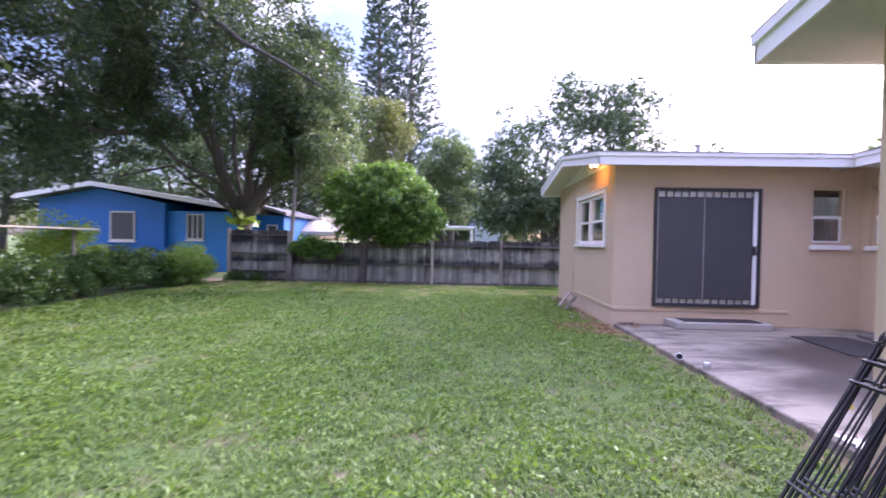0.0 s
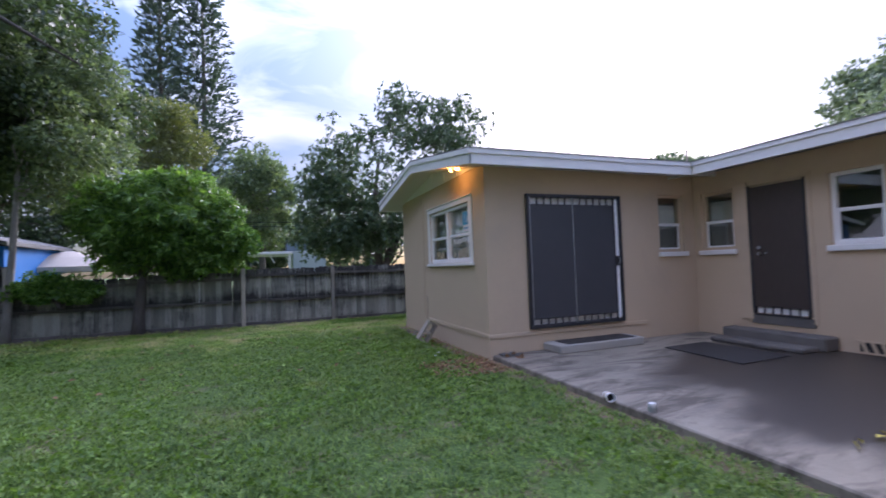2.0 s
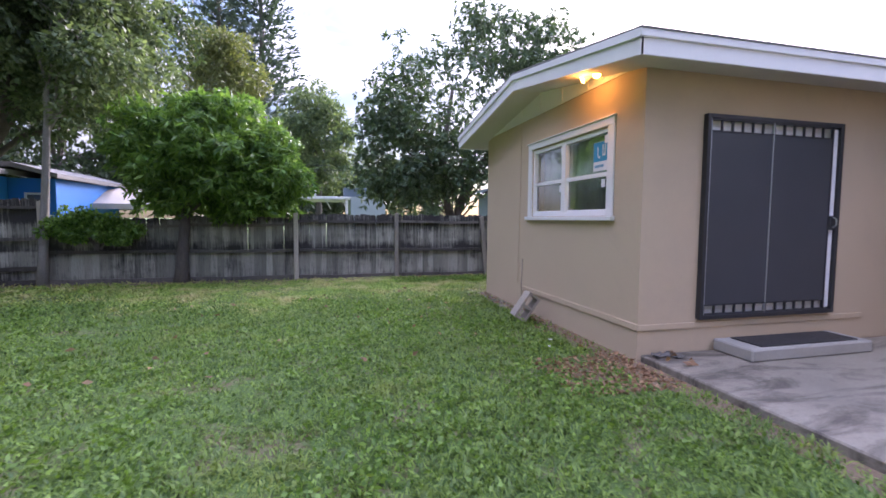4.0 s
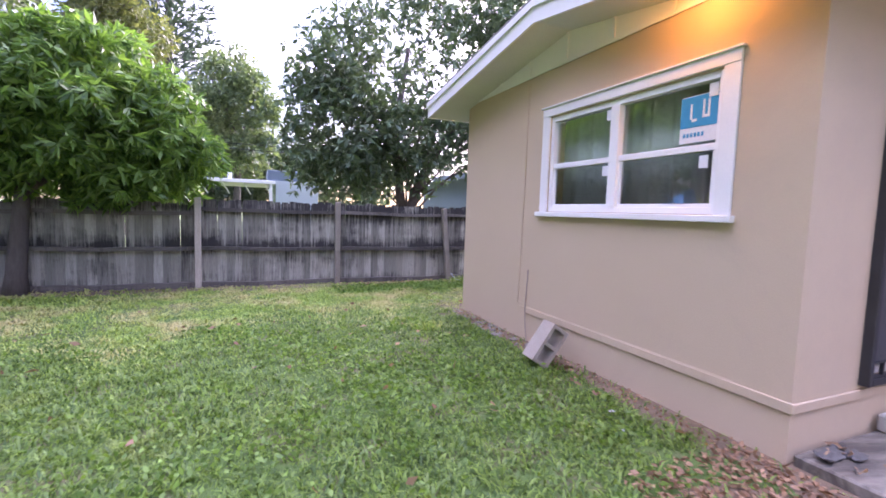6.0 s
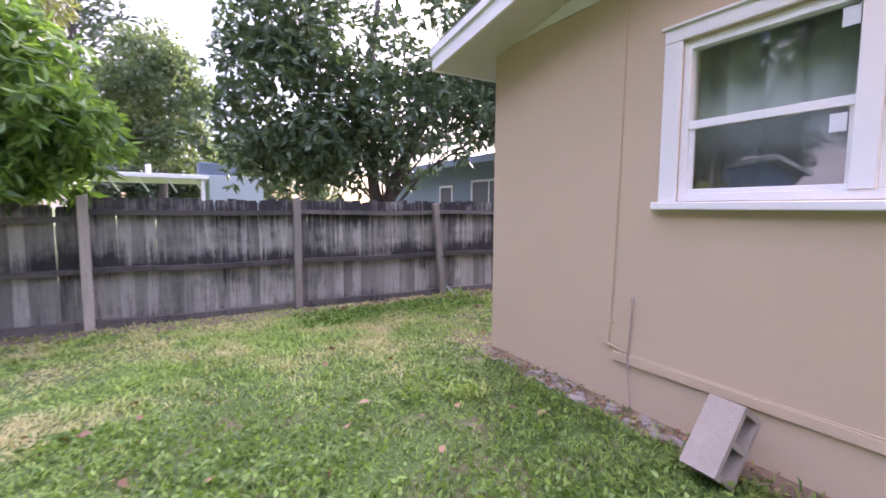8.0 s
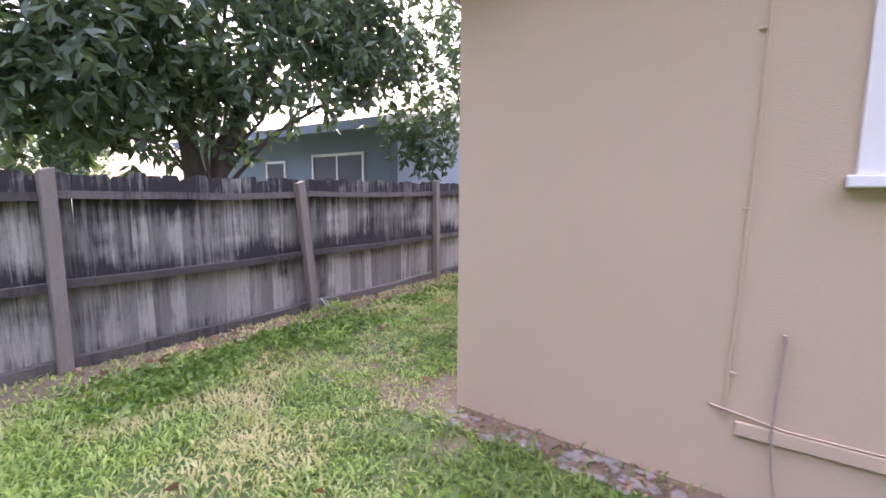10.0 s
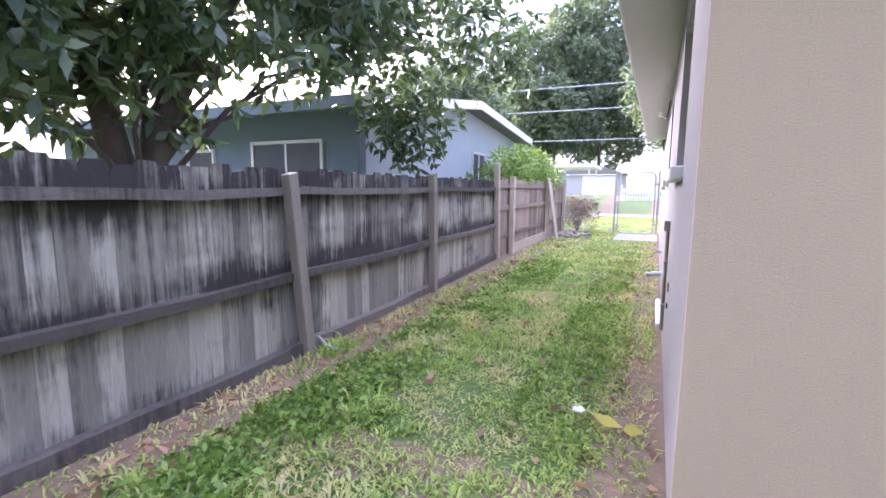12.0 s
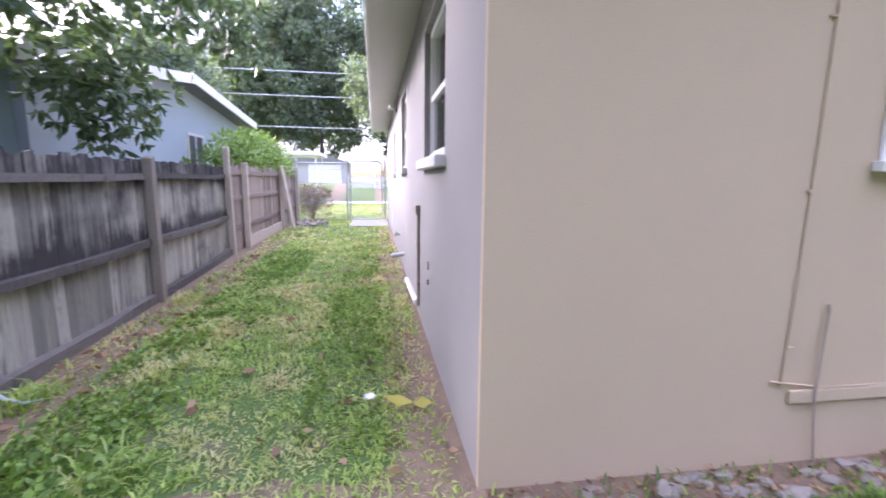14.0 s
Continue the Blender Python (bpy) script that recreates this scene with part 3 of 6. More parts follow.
# roof over the back wall, its eave along y
main_roof = thing("roof_main", (MAIN - 0.60, 6.1, EAVE), "low roof over the patio doors with white fascia", "roof", kind="structure")
X0 = MAIN - 0.60
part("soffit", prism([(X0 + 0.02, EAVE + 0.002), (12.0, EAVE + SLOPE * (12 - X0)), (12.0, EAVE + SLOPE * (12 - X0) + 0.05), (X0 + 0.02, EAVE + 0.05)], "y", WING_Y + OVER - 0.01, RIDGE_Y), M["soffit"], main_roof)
part("covering", prism([(X0 - 0.03, EAVE + 0.202), (12.0, EAVE + 0.202 + SLOPE * (12 - X0)), (12.0, EAVE + 0.217 + SLOPE * (12 - X0)), (X0 - 0.03, EAVE + 0.217)], "y", WING_Y + OVER - 0.01, RIDGE_Y), M["shingle"], main_roof)
part("fascia", box(X0, X0 + 0.025, WING_Y + OVER, SOUTH - OVER - 0.03, EAVE - 0.013, EAVE + 0.15, 0.004), M["white"], main_roof)
part("drip_edge", box(X0 - 0.022, X0 + 0.02, WING_Y + OVER, SOUTH - OVER - 0.03, EAVE + 0.132, EAVE + 0.204, 0.006), M["white"], main_roof)

vent = thing("roof_vent_pipe", (5.15, 10.5, 3.48), "short grey vent pipe on the roof", "vent pipe")
part("pipe", tube([(5.15, 10.5, 3.38), (5.15, 10.5, 3.66)], 0.045, 10), M["galvanised"], vent)
part("cap", tube([(5.15, 10.5, 3.66), (5.15, 10.5, 3.69), (5.15, 10.5, 3.72)], [0.075, 0.08, 0.03], 10), M["galvanised"], vent)
mast = thing("roof_mast", (9.2, 10.6, 3.4), "thin rusty service mast on the roof", "mast")
part("pole", tube([(9.2, 10.6, 3.35), (9.2, 10.6, 4.0)], 0.022, 8), M["conduit"], mast)
part("cap", tube([(9.2, 10.6, 4.0), (9.2, 10.6, 4.04)], [0.03, 0.015], 8), M["conduit"], mast)


# ---- windows and doors ----
def pane_object(parent, axis, face, u0, u1, z0, z1, material="glass"):
    t = 0.004
    ob = part("pane", box(face, face + t, u0, u1, z0, z1, 0) if axis == "x" else box(u0, u1, face, face + t, z0, z1, 0), M[material], parent)
    ob.visible_shadow = False
    return ob


def bar(parent, name, axis, face, deep, u0, u1, z0, z1, material, bevel=0.003, label=""):
    a, b = sorted((face, face + deep))
    return part(name, box(a, b, u0, u1, z0, z1, bevel) if axis == "x" else box(u0, u1, a, b, z0, z1, bevel), material, parent, label)


def sash_window(name, axis, face, inward, opening, label, trim=0.0, sill_out=0.06, split=None, frame="vinyl"):
    """Frame, meeting rail, panes and sill set into an opening; inward is +1 or -1 along the axis."""
    u0, u1, z0, z1 = opening
    at = ((face, (u0 + u1) / 2, z0) if axis == "x" else ((u0 + u1) / 2, face, z0))
    w = thing(name, at, label, "window", kind="structure")
    f, d, e = 0.05, inward * 0.07, face + inward * (0.012 if trim else 0.05)
    bar(w, "window_frame", axis, e, d, u0, u0 + f, z0, z1, M[frame])
    bar(w, "window_frame", axis, e, d, u1 - f, u1, z0, z1, M[frame])
    bar(w, "window_frame", axis, e, d, u0 + f, u1 - f, z1 - f, z1, M[frame])
    bar(w, "window_frame", axis, e, d, u0 + f, u1 - f, z0, z0 + f, M[frame])
    mid = (z0 + z1) / 2 - 0.02
    parts_u = [(u0 + f, u1 - f)] if split is None else [(u0 + f, split - 0.05), (split + 0.05, u1 - f)]
    if split is not None:
        bar(w, "mullion", axis, e - inward * 0.012, d, split - 0.05, split + 0.05, z0 + f, z1 - f, M["vinyl"])
    for a, b in parts_u:
        bar(w, "meeting_rail", axis, e + inward * 0.006, d * 0.7, a, b, mid - 0.025, mid + 0.025, M["vinyl"])
        s = 0.028
        for p, q, lo, hi in ((a, b, z0 + f, z0 + f + s), (a, a + s, z0 + f + s, mid - 0.025), (b - s, b, z0 + f + s, mid - 0.025)):
            bar(w, "sash", axis, e + inward * 0.02, d * 0.5, p, q, lo, hi, M["vinyl"])
        pane_object(w, axis, e + inward * 0.045, a, b, mid + 0.025, z1 - f)
        pane_object(w, axis, e + inward * 0.033, a + s, b - s, z0 + f + s, mid - 0.025, "screened")
    if trim:
        o = -inward * 0.022
        bar(w, "casing", axis, face, o, u0 - trim, u0 + 0.005, z0 - 0.005, z1 + 0.012, M["white"], 0.004)
        bar(w, "casing", axis, face, o, u1 - 0.005, u1 + trim, z0 - 0.005, z1 + 0.012, M["white"], 0.004)
        bar(w, "head_casing", axis, face, o * 1.15, u0 - trim, u1 + trim, z1 + 0.012, z1 + 0.012 + trim * 0.75, M["white"], 0.004)
        bar(w, "drip_cap", axis, face, o * 2.0, u0 - trim - 0.015, u1 + trim + 0.015, z1 + 0.012 + trim * 0.75, z1 + 0.03 + trim * 0.75, M["white"], 0.004)
        bar(w, "window_sill", axis, face, -inward * sill_out, u0 - trim - 0.03, u1 + trim + 0.03, z0 - 0.055, z0 - 0.005, M["white"], 0.006)
    else:
        bar(w, "window_sill", axis, face + inward * 0.06, -inward * (sill_out + 0.06), u0 - 0.04, u1 + 0.04, z0 - 0.085, z0 - 0.001, M["white"], 0.01, "thick white painted sill")
    return w


win1 = sash_window("window_1", "x", WEST, 1, WIN1, "white double sash window with green curtain behind", trim=0.115, split=10.435)
# store sticker and small tags on the new panes: plain shapes
part("sticker", box(WEST + 0.046, WEST + 0.050, 9.475, 9.80, 2.03, 2.37, 0), M["plastic"], win1, "printed store sticker")
part("sticker_band", box(WEST + 0.043, WEST + 0.0455, 9.478, 9.797, 2.14, 2.365, 0), M["blue_print"], win1, "blue printed field")
for a, b, c, d in ((9.70, 9.715, 2.20, 2.31), (9.66, 9.70, 2.18, 2.20), (9.60, 9.615, 2.2, 2.33), (9.56, 9.575, 2.2, 2.33), (9.575, 9.60, 2.2, 2.22)):
    part("sticker_mark", box(WEST + 0.040, WEST + 0.0425, a, b, c, d, 0), M["plastic"], win1)
for k in range(6):
    part("sticker_mark", box(WEST + 0.042, WEST + 0.0455, 9.60 + k * 0.03, 9.617 + k * 0.03, 2.07, 2.10, 0), M["blue_print"], win1)
for y, z in ((9.535, 2.38), (10.535, 2.38), (10.555, 1.88), (9.575, 1.88)):
    part("tag", box(WEST + 0.034, WEST + 0.038, y - 0.035, y + 0.035, z - 0.045, z + 0.045, 0), M["plastic"], win1, "small white paper tag")


def curtain(name, axis, at, u0, u1, z0, z1, folds, label):
    """A hanging cloth with soft upright folds."""
    n = folds * 8
    us = np.linspace(u0, u1, n)
    off = 0.025 * np.sin(np.linspace(0, folds * math.tau, n)) + 0.01 * np.sin(np.linspace(0, folds * 2.3 * math.tau, n))
    vs = []
    for z in (z0, (z0 + z1) / 2, z1):
        for u, o in zip(us, off):
            vs.append((at + o, u, z) if axis == "x" else (u, at + o, z))
    idx = np.arange(3 * n).reshape(3, n)
    faces = np.stack([idx[:-1, :-1], idx[:-1, 1:], idx[1:, 1:], idx[1:, :-1]], -1).reshape(-1, 4)
    me = grid_mesh(name, vs, faces, True)
    me.materials.append(M["curtain"])
    ob = new(name, me)
    ob.modifiers.new("thickness", "SOLIDIFY").thickness = 0.004
    return tagged(ob, label, "curtain")


curtain("curtain", "x", WEST + 0.27, 9.30, 11.5, 1.2, 2.55, 9, "pale green cloth curtain hanging behind the window")
rod = thing("curtain_rod", (WEST + 0.27, 10.4, 2.55), "thin white curtain rod inside the room", "curtain rod")
part("rod", tube([(WEST + 0.27, 9.2, 2.56), (WEST + 0.27, 11.6, 2.56)], 0.012), M["white"], rod)

for nm, axis, at, u0, u1 in (("window_blind", "y", SOUTH + 0.24, 6.3, 6.98), ("window_blind", "x", MAIN + 0.24, 7.96, 8.68)):
    blind = thing(nm, (at, (u0 + u1) / 2, 1.4) if axis == "x" else ((u0 + u1) / 2, at, 1.4), "drawn tan slatted blind behind the window", "blind", "drawn blinds")
    for k in range(19):
        z = 1.46 + k * 0.052
        bar(blind, "slat", axis, at + 0.004 * (k % 2), 0.006, u0, u1, z, z + 0.05, M["soffit"], 0)
# stucco colour on these two frames stands in for white dimmed by shade
sash_window("window_2", "y", SOUTH, 1, SMALL, "sash window, frame toned tan for shade, thick white sill, beside the patio", sill_out=0.06, frame="stucco")
sash_window("window_3", "x", MAIN, 1, BACK_A, "sash window, frame toned tan for shade, thick white sill, by the back door", sill_out=0.06, frame="stucco")
sash_window("window_4", "x", MAIN, 1, BACK_B, "white sash window with thick sill", sill_out=0.06)
sash_window("window_5", "y", NORTH, -1, NORTH_A, "narrow sash window with thick sill in the side wall", sill_out=0.07)
sash_window("window_6", "y", NORTH, -1, NORTH_B, "narrow sash window in the grey side wall", sill_out=0.07)
sash_window("window_7", "y", NORTH, -1, NORTH_C, "small sash window in the grey side wall", sill_out=0.07)


def sliding_door():
    x0, x1, z0, z1 = SLIDER
    d = thing("door_1", ((x0 + x1) / 2, SOUTH, z0), "closed sliding patio door behind black security screens", "door", kind="structure")
    mid = x0 + 0.835
    y = SOUTH
    # white sliding door behind
    for a, b, c, e in ((x0, x0 + 0.06, z0, z1), (x1 - 0.06, x1, z0, z1), (x0 + 0.06, x1 - 0.06, z1 - 0.06, z1), (x0 + 0.06, x1 - 0.06, z0, z0 + 0.05)):
        part("door_frame", box(a, b, y + 0.02, y + 0.1, c, e, 0.003), M["vinyl"], d, "white door frame")
    part("stile", box(mid - 0.04, mid + 0.04, y + 0.03, y + 0.08, z0 + 0.05, z1 - 0.06, 0.003), M["vinyl"], d, "white door stile")
    for a, b in ((x0 + 0.06, mid - 0.04), (mid + 0.04, x1 - 0.06)):
        for lo, hi in ((z0 + 0.05, z0 + 0.13), (z1 - 0.15, z1 - 0.06)):
            part("door_rail", box(a, b, y + 0.03, y + 0.075, lo, hi, 0.003), M["vinyl"], d, "white door rail")
    for a, b in ((x0 + 0.06, mid - 0.04), (mid + 0.04, x1 - 0.06)):
        p = part("pane", box(a, b, y + 0.05, y + 0.056, z0 + 0.13, z1 - 0.15, 0), M["glass"], d)
        p.visible_shadow = False
    # black security frame in front
    o = 0.045
    for a, b, c, e in ((x0 - o, x0, z0 - o, z1 + o), (x1, x1 + o, z0 - o, z1 + o), (x0, x1, z1, z1 + o), (x0, x1, z0 - o, z0)):
        part("security_frame", box(a, b, y - 0.06, y + 0.015, c, e, 0.004), M["steel_black"], d)
    for side, (a, b) in enumerate(((x0 + 0.018, mid - 0.012), (mid + 0.012, x1 - 0.11))):
        g = part("security_gate", box(a, b, y - 0.042, y - 0.026, z0 + 0.115, z1 - 0.135, 0.002), M["screen"], d, "dark perforated screen panel")
        for p, q in ((a - 0.014, a), (b, b + 0.014)):
            part("gate_stile", box(p, q, y - 0.05, y - 0.018, z0, z1, 0.002), M["galvanised"] if (side == 0 and p < a) or (side == 0 and p >= b) else M["steel_black"], g, "bare metal edge" if side == 0 else "")
        for lo, hi in ((z0 + 0.10, z0 + 0.115), (z1 - 0.135, z1 - 0.12), (z0, z0 + 0.016), (z1 - 0.016, z1)):
            part("gate_rail", box(a, b, y - 0.05, y - 0.018, lo, hi, 0.002), M["steel_black"], g)
        n = 6
        for k in range(1, n):
            xx = a + (b - a) * k / n
            for lo, hi in ((z0 + 0.016, z0 + 0.10), (z1 - 0.12, z1 - 0.016)):
                part("gate_bar", box(xx - 0.009, xx + 0.009, y - 0.045, y - 0.025, lo, hi, 0), M["steel_black"], g)
    part("lock_box", box(x1 - 0.10, x1 - 0.015, y - 0.065, y - 0.02, 1.36, 1.52, 0.006), M["steel_black"], d, "black lock box")
    part("handle", tube([(x1 - 0.06, y - 0.065, 1.39), (x1 - 0.06, y - 0.1, 1.41), (x1 - 0.06, y - 0.1, 1.48), (x1 - 0.06, y - 0.065, 1.50)], 0.008), M["galvanised"], d)
    part("jamb_strip", box(x1 - 0.085, x1 - 0.01, y - 0.03, y - 0.012, z0 + 0.02, z1 - 0.02, 0.002), M["vinyl"], d, "white jamb strip")


sliding_door()


def back_door():
    y0, y1, z0, z1 = DOOR
    d = thing("door_2", (MAIN, (y0 + y1) / 2, z0), "closed dark back door behind a black security gate", "door", kind="structure")
    x = MAIN
    part("door_leaf", box(x + 0.09, x + 0.13, y0 + 0.04, y1 - 0.04, z0, z1 - 0.04, 0.003), M["door_dark"], d)
    for a, b, c, e in ((y0, y0 + 0.04, z0, z1), (y1 - 0.04, y1, z0, z1), (y0 + 0.04, y1 - 0.04, z1 - 0.04, z1)):
        part("door_frame", box(x + 0.02, x + 0.16, a, b, c, e, 0.003), M["stucco"], d)
    part("casing", box(x - 0.035, x, y1 - 0.01, y1 + 0.19, z0 - 0.1, z1 + 0.06, 0.004), M["stucco"], d, "wide tan door casing")
    part("casing", box(x - 0.02, x, y0 - 0.06, y0 + 0.008, z0 - 0.1, z1 + 0.06, 0.004), M["stucco"], d)
    for a, b in ((y0 + 0.01, y0 + 0.045), (y1 - 0.045, y1 - 0.01)):
        part("gate_stile", box(x - 0.03, x + 0.01, a, b, z0, z1 - 0.01, 0.003), M["steel_black"], d)
    g = part("security_gate", box(x - 0.016, x - 0.004, y0 + 0.045, y1 - 0.045, z0 + 0.11, z1 - 0.04, 0.002), M["door_dark"], d, "dark perforated screen panel")
    part("jamb_strip", box(x + 0.012, x + 0.018, y0 - 0.0, y0 + 0.055, z0 + 0.05, z1 - 0.2, 0), M["vinyl"], d, "white jamb strip")
    for k in range(7):
        yy = y0 + 0.06 + (y1 - y0 - 0.12) * k / 6
        part("gate_bar", box(x - 0.022, x - 0.002, yy - 0.008, yy + 0.008, z0, z0 + 0.11, 0), M["steel_black"], g)
    part("threshold_board", box(x + 0.02, x + 0.09, y0 + 0.05, y1 - 0.05, z0 + 0.01, z0 + 0.10, 0.003), M["vinyl"], d, "white strip behind the bars")
    part("gate_rail", box(x - 0.03, x + 0.006, y0 + 0.045, y1 - 0.045, z0 - 0.02, z0, 0.002), M["steel_black"], d)
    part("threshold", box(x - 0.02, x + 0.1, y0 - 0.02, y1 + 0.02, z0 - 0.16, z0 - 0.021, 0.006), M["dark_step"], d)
    for z in (1.47, 1.57):
        part("lock", tube([(x - 0.03, y1 - 0.17, z), (x - 0.055, y1 - 0.17, z)], [0.028, 0.022], 12), M["galvanised"], d, "bright round lock")
    part("lock", tube([(x - 0.03, y1 - 0.27, 1.48), (x - 0.05, y1 - 0.27, 1.48)], [0.015, 0.012], 10), M["galvanised"], d, "bright round lock")


back_door()

# steps
steps = thing("back_steps", (MAIN - 0.5, 7.4, 0.075), "two worn grey concrete steps at the back door", "steps")
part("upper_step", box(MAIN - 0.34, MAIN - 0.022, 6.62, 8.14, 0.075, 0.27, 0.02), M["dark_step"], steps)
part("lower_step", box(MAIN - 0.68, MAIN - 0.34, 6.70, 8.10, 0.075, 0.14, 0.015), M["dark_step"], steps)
slab = thing("door_step", (4.55, SOUTH - 0.27, 0.075), "pale concrete step under the sliding door", "step")
part("slab", box(3.77, 5.38, SOUTH - 0.5, SOUTH - 0.03, 0.075, 0.2, 0.015), M["step"], slab)
mat_on_step = thing("door_mat", (4.6, SOUTH - 0.25, 0.2), "thin dark mat lying on the concrete step", "mat")
part("mat", box(3.95, 5.25, SOUTH - 0.44, SOUTH - 0.08, 0.2, 0.212, 0.004), M["rubber"], mat_on_step)
mat2 = thing("rubber_mat", (5.8, 7.3, 0.075), "black rubber mat lying on the patio", "mat")
part("mat", prism([(5.30, 6.68), (6.26, 6.72), (6.26, 8.0), (5.40, 7.98)], "z", 0.077, 0.09), M["rubber"], mat2)

# vent grille low in the back wall
grille = thing("foundation_vent", (MAIN, 6.2, 0.12), "pierced concrete vent block low in the wall", "vent")
# black sheet stands in for the shade inside the pierced block
part("opening", box(MAIN - 0.006, MAIN - 0.002, 5.96, 6.40, 0.09, 0.24, 0), M["rubber"], grille, "black sheet for the shade in the vent opening")
for k in range(4):
    y = 5.99 + k * 0.11
    part("web", prism([(y - 0.02, 0.09), (y + 0.02, 0.09), (y + 0.075, 0.24), (y + 0.035, 0.24)], "x", MAIN - 0.02, MAIN - 0.006), M["stucco"], grille)
for z0, z1 in ((0.08, 0.10), (0.23, 0.25)):
    part("web", box(MAIN - 0.021, MAIN - 0.006, 5.94, 6.42, z0, z1, 0.002), M["stucco"], grille)


# flood light under the rake
def flood_light():
    x, y, z = WEST, 9.56, 3.10
    f = thing("flood_light", (x, y, z), "twin outdoor flood light glowing amber under the roof", "light")
    part("base", tube([(x, y, z), (x - 0.03, y, z)], [0.055, 0.05], 14), M["white"], f)
    for s, lit in ((1, True), (-1, True)):
        arm = [(x - 0.03, y, z), (x - 0.08, y + 0.05 * s, z + 0.01), (x - 0.11, y + 0.08 * s, z + 0.01)]
        part("arm", tube(arm, 0.012), M["galvanised"], f)
        d = Vector((-0.75, 0.35 * s, -0.3 if s > 0 else -0.55)).normalized()
        c = Vector((x - 0.11, y + 0.09 * s, z + 0.01))
        h = part("lamp_head", tube([c, c + d * 0.05, c + d * 0.1], [0.028, 0.042, 0.056], 14), M["white"], f)
        part("bulb", tube([c + d * 0.095, c + d * 0.115, c + d * 0.125], [0.05, 0.042, 0.015], 14), M["lamp_glow"], h, "lit amber bulb")
    lamp = new("flood_lamp", bpy.data.lights.new("flood_lamp", "POINT"))
    lamp.data.energy, lamp.data.color, lamp.data.shadow_soft_size = 0.6, (1.0, 0.42, 0.07), 0.05
    lamp.location = (x - 0.27, y - 0.02, z - 0.1)


flood_light()

# ---- foliage helpers ----
rng = np.random.default_rng(7)


def unit(v):
    return v / np.maximum(np.linalg.norm(v, axis=-1, keepdims=True), 1e-6)


def leaf_arrays(at, way, length, width, fold=0.25):
    """One folded four-cornered leaf at each place, pointing along way."""
    n = len(at)
    side = unit(np.cross(way, rng.normal(size=(n, 3))))
    up = np.cross(side, way)
    length, width = np.broadcast_to(length, n)[:, None], np.broadcast_to(width, n)[:, None]
    mid = at + way * length * 0.45
    v = np.stack([at, mid + side * width * 0.5 + up * width * fold, at + way * length - up * length * 0.06, mid - side * width * 0.5 + up * width * fold], 1)
    return v.reshape(-1, 3), np.arange(4 * n).reshape(n, 4)


def leaf_part(name, verts, faces, material, parent, label="", kind=""):
    at = Vector(verts.min(0).tolist())
    me = grid_mesh(name, verts - verts.min(0), faces)
    return tagged(settle(name, me, material, parent, label, at), kind=kind)


def clumps_in(centre, radii, count, low_cut=-1.0, hollow=0.55):
    """Places for leaf clumps: spread through the outer part of an ellipsoid, unevenly."""
    d = unit(rng.normal(size=(count * 3, 3)))
    d = d[d[:, 2] > low_cut][:count]
    r = hollow + (1 - hollow) * rng.random(len(d)) ** 0.6
    r *= 0.82 + 0.3 * rng.random(len(d))
    return np.array(centre) + d * r[:, None] * np.array(radii)


def clump_leaves(centres, size, per, droop=0.25, shell=0.5, flat=0.75):
    k = len(centres)
    d = unit(rng.normal(size=(k * per, 3)))
    r = (shell + (1 - shell) * rng.random(k * per)) * np.repeat(size * (0.6 + 0.7 * rng.random(k)), per)
    off = d * r[:, None] * np.array([1, 1, flat])
    at = np.repeat(centres, per, 0) + off
    way = unit(d * 0.8 + rng.normal(size=d.shape) * 0.55 + np.array([0, 0, -droop]))
    return at, way


def whorl_leaves(centres, size, tips, per, droop=0.35):
    """Shoot tips spread over each clump, every one ending in a rosette of hanging leaves."""
    k = len(centres) * tips
    d = unit(rng.normal(size=(k, 3)) + np.array([0, 0, 0.25]))
    tip = np.repeat(centres, tips, 0) + d * (size * (0.55 + 0.55 * rng.random(k)))[:, None] * np.array([1, 1, 0.8])
    n = k * per
    axis, at = np.repeat(d, per, 0), np.repeat(tip, per, 0)
    round_it = unit(np.cross(axis, rng.normal(size=(n, 3))))
    way = unit(axis * (0.15 + 0.5 * rng.random(n))[:, None] + round_it + np.array([0, 0, -droop]))
    return at - axis * (0.05 * rng.random(n))[:, None], way


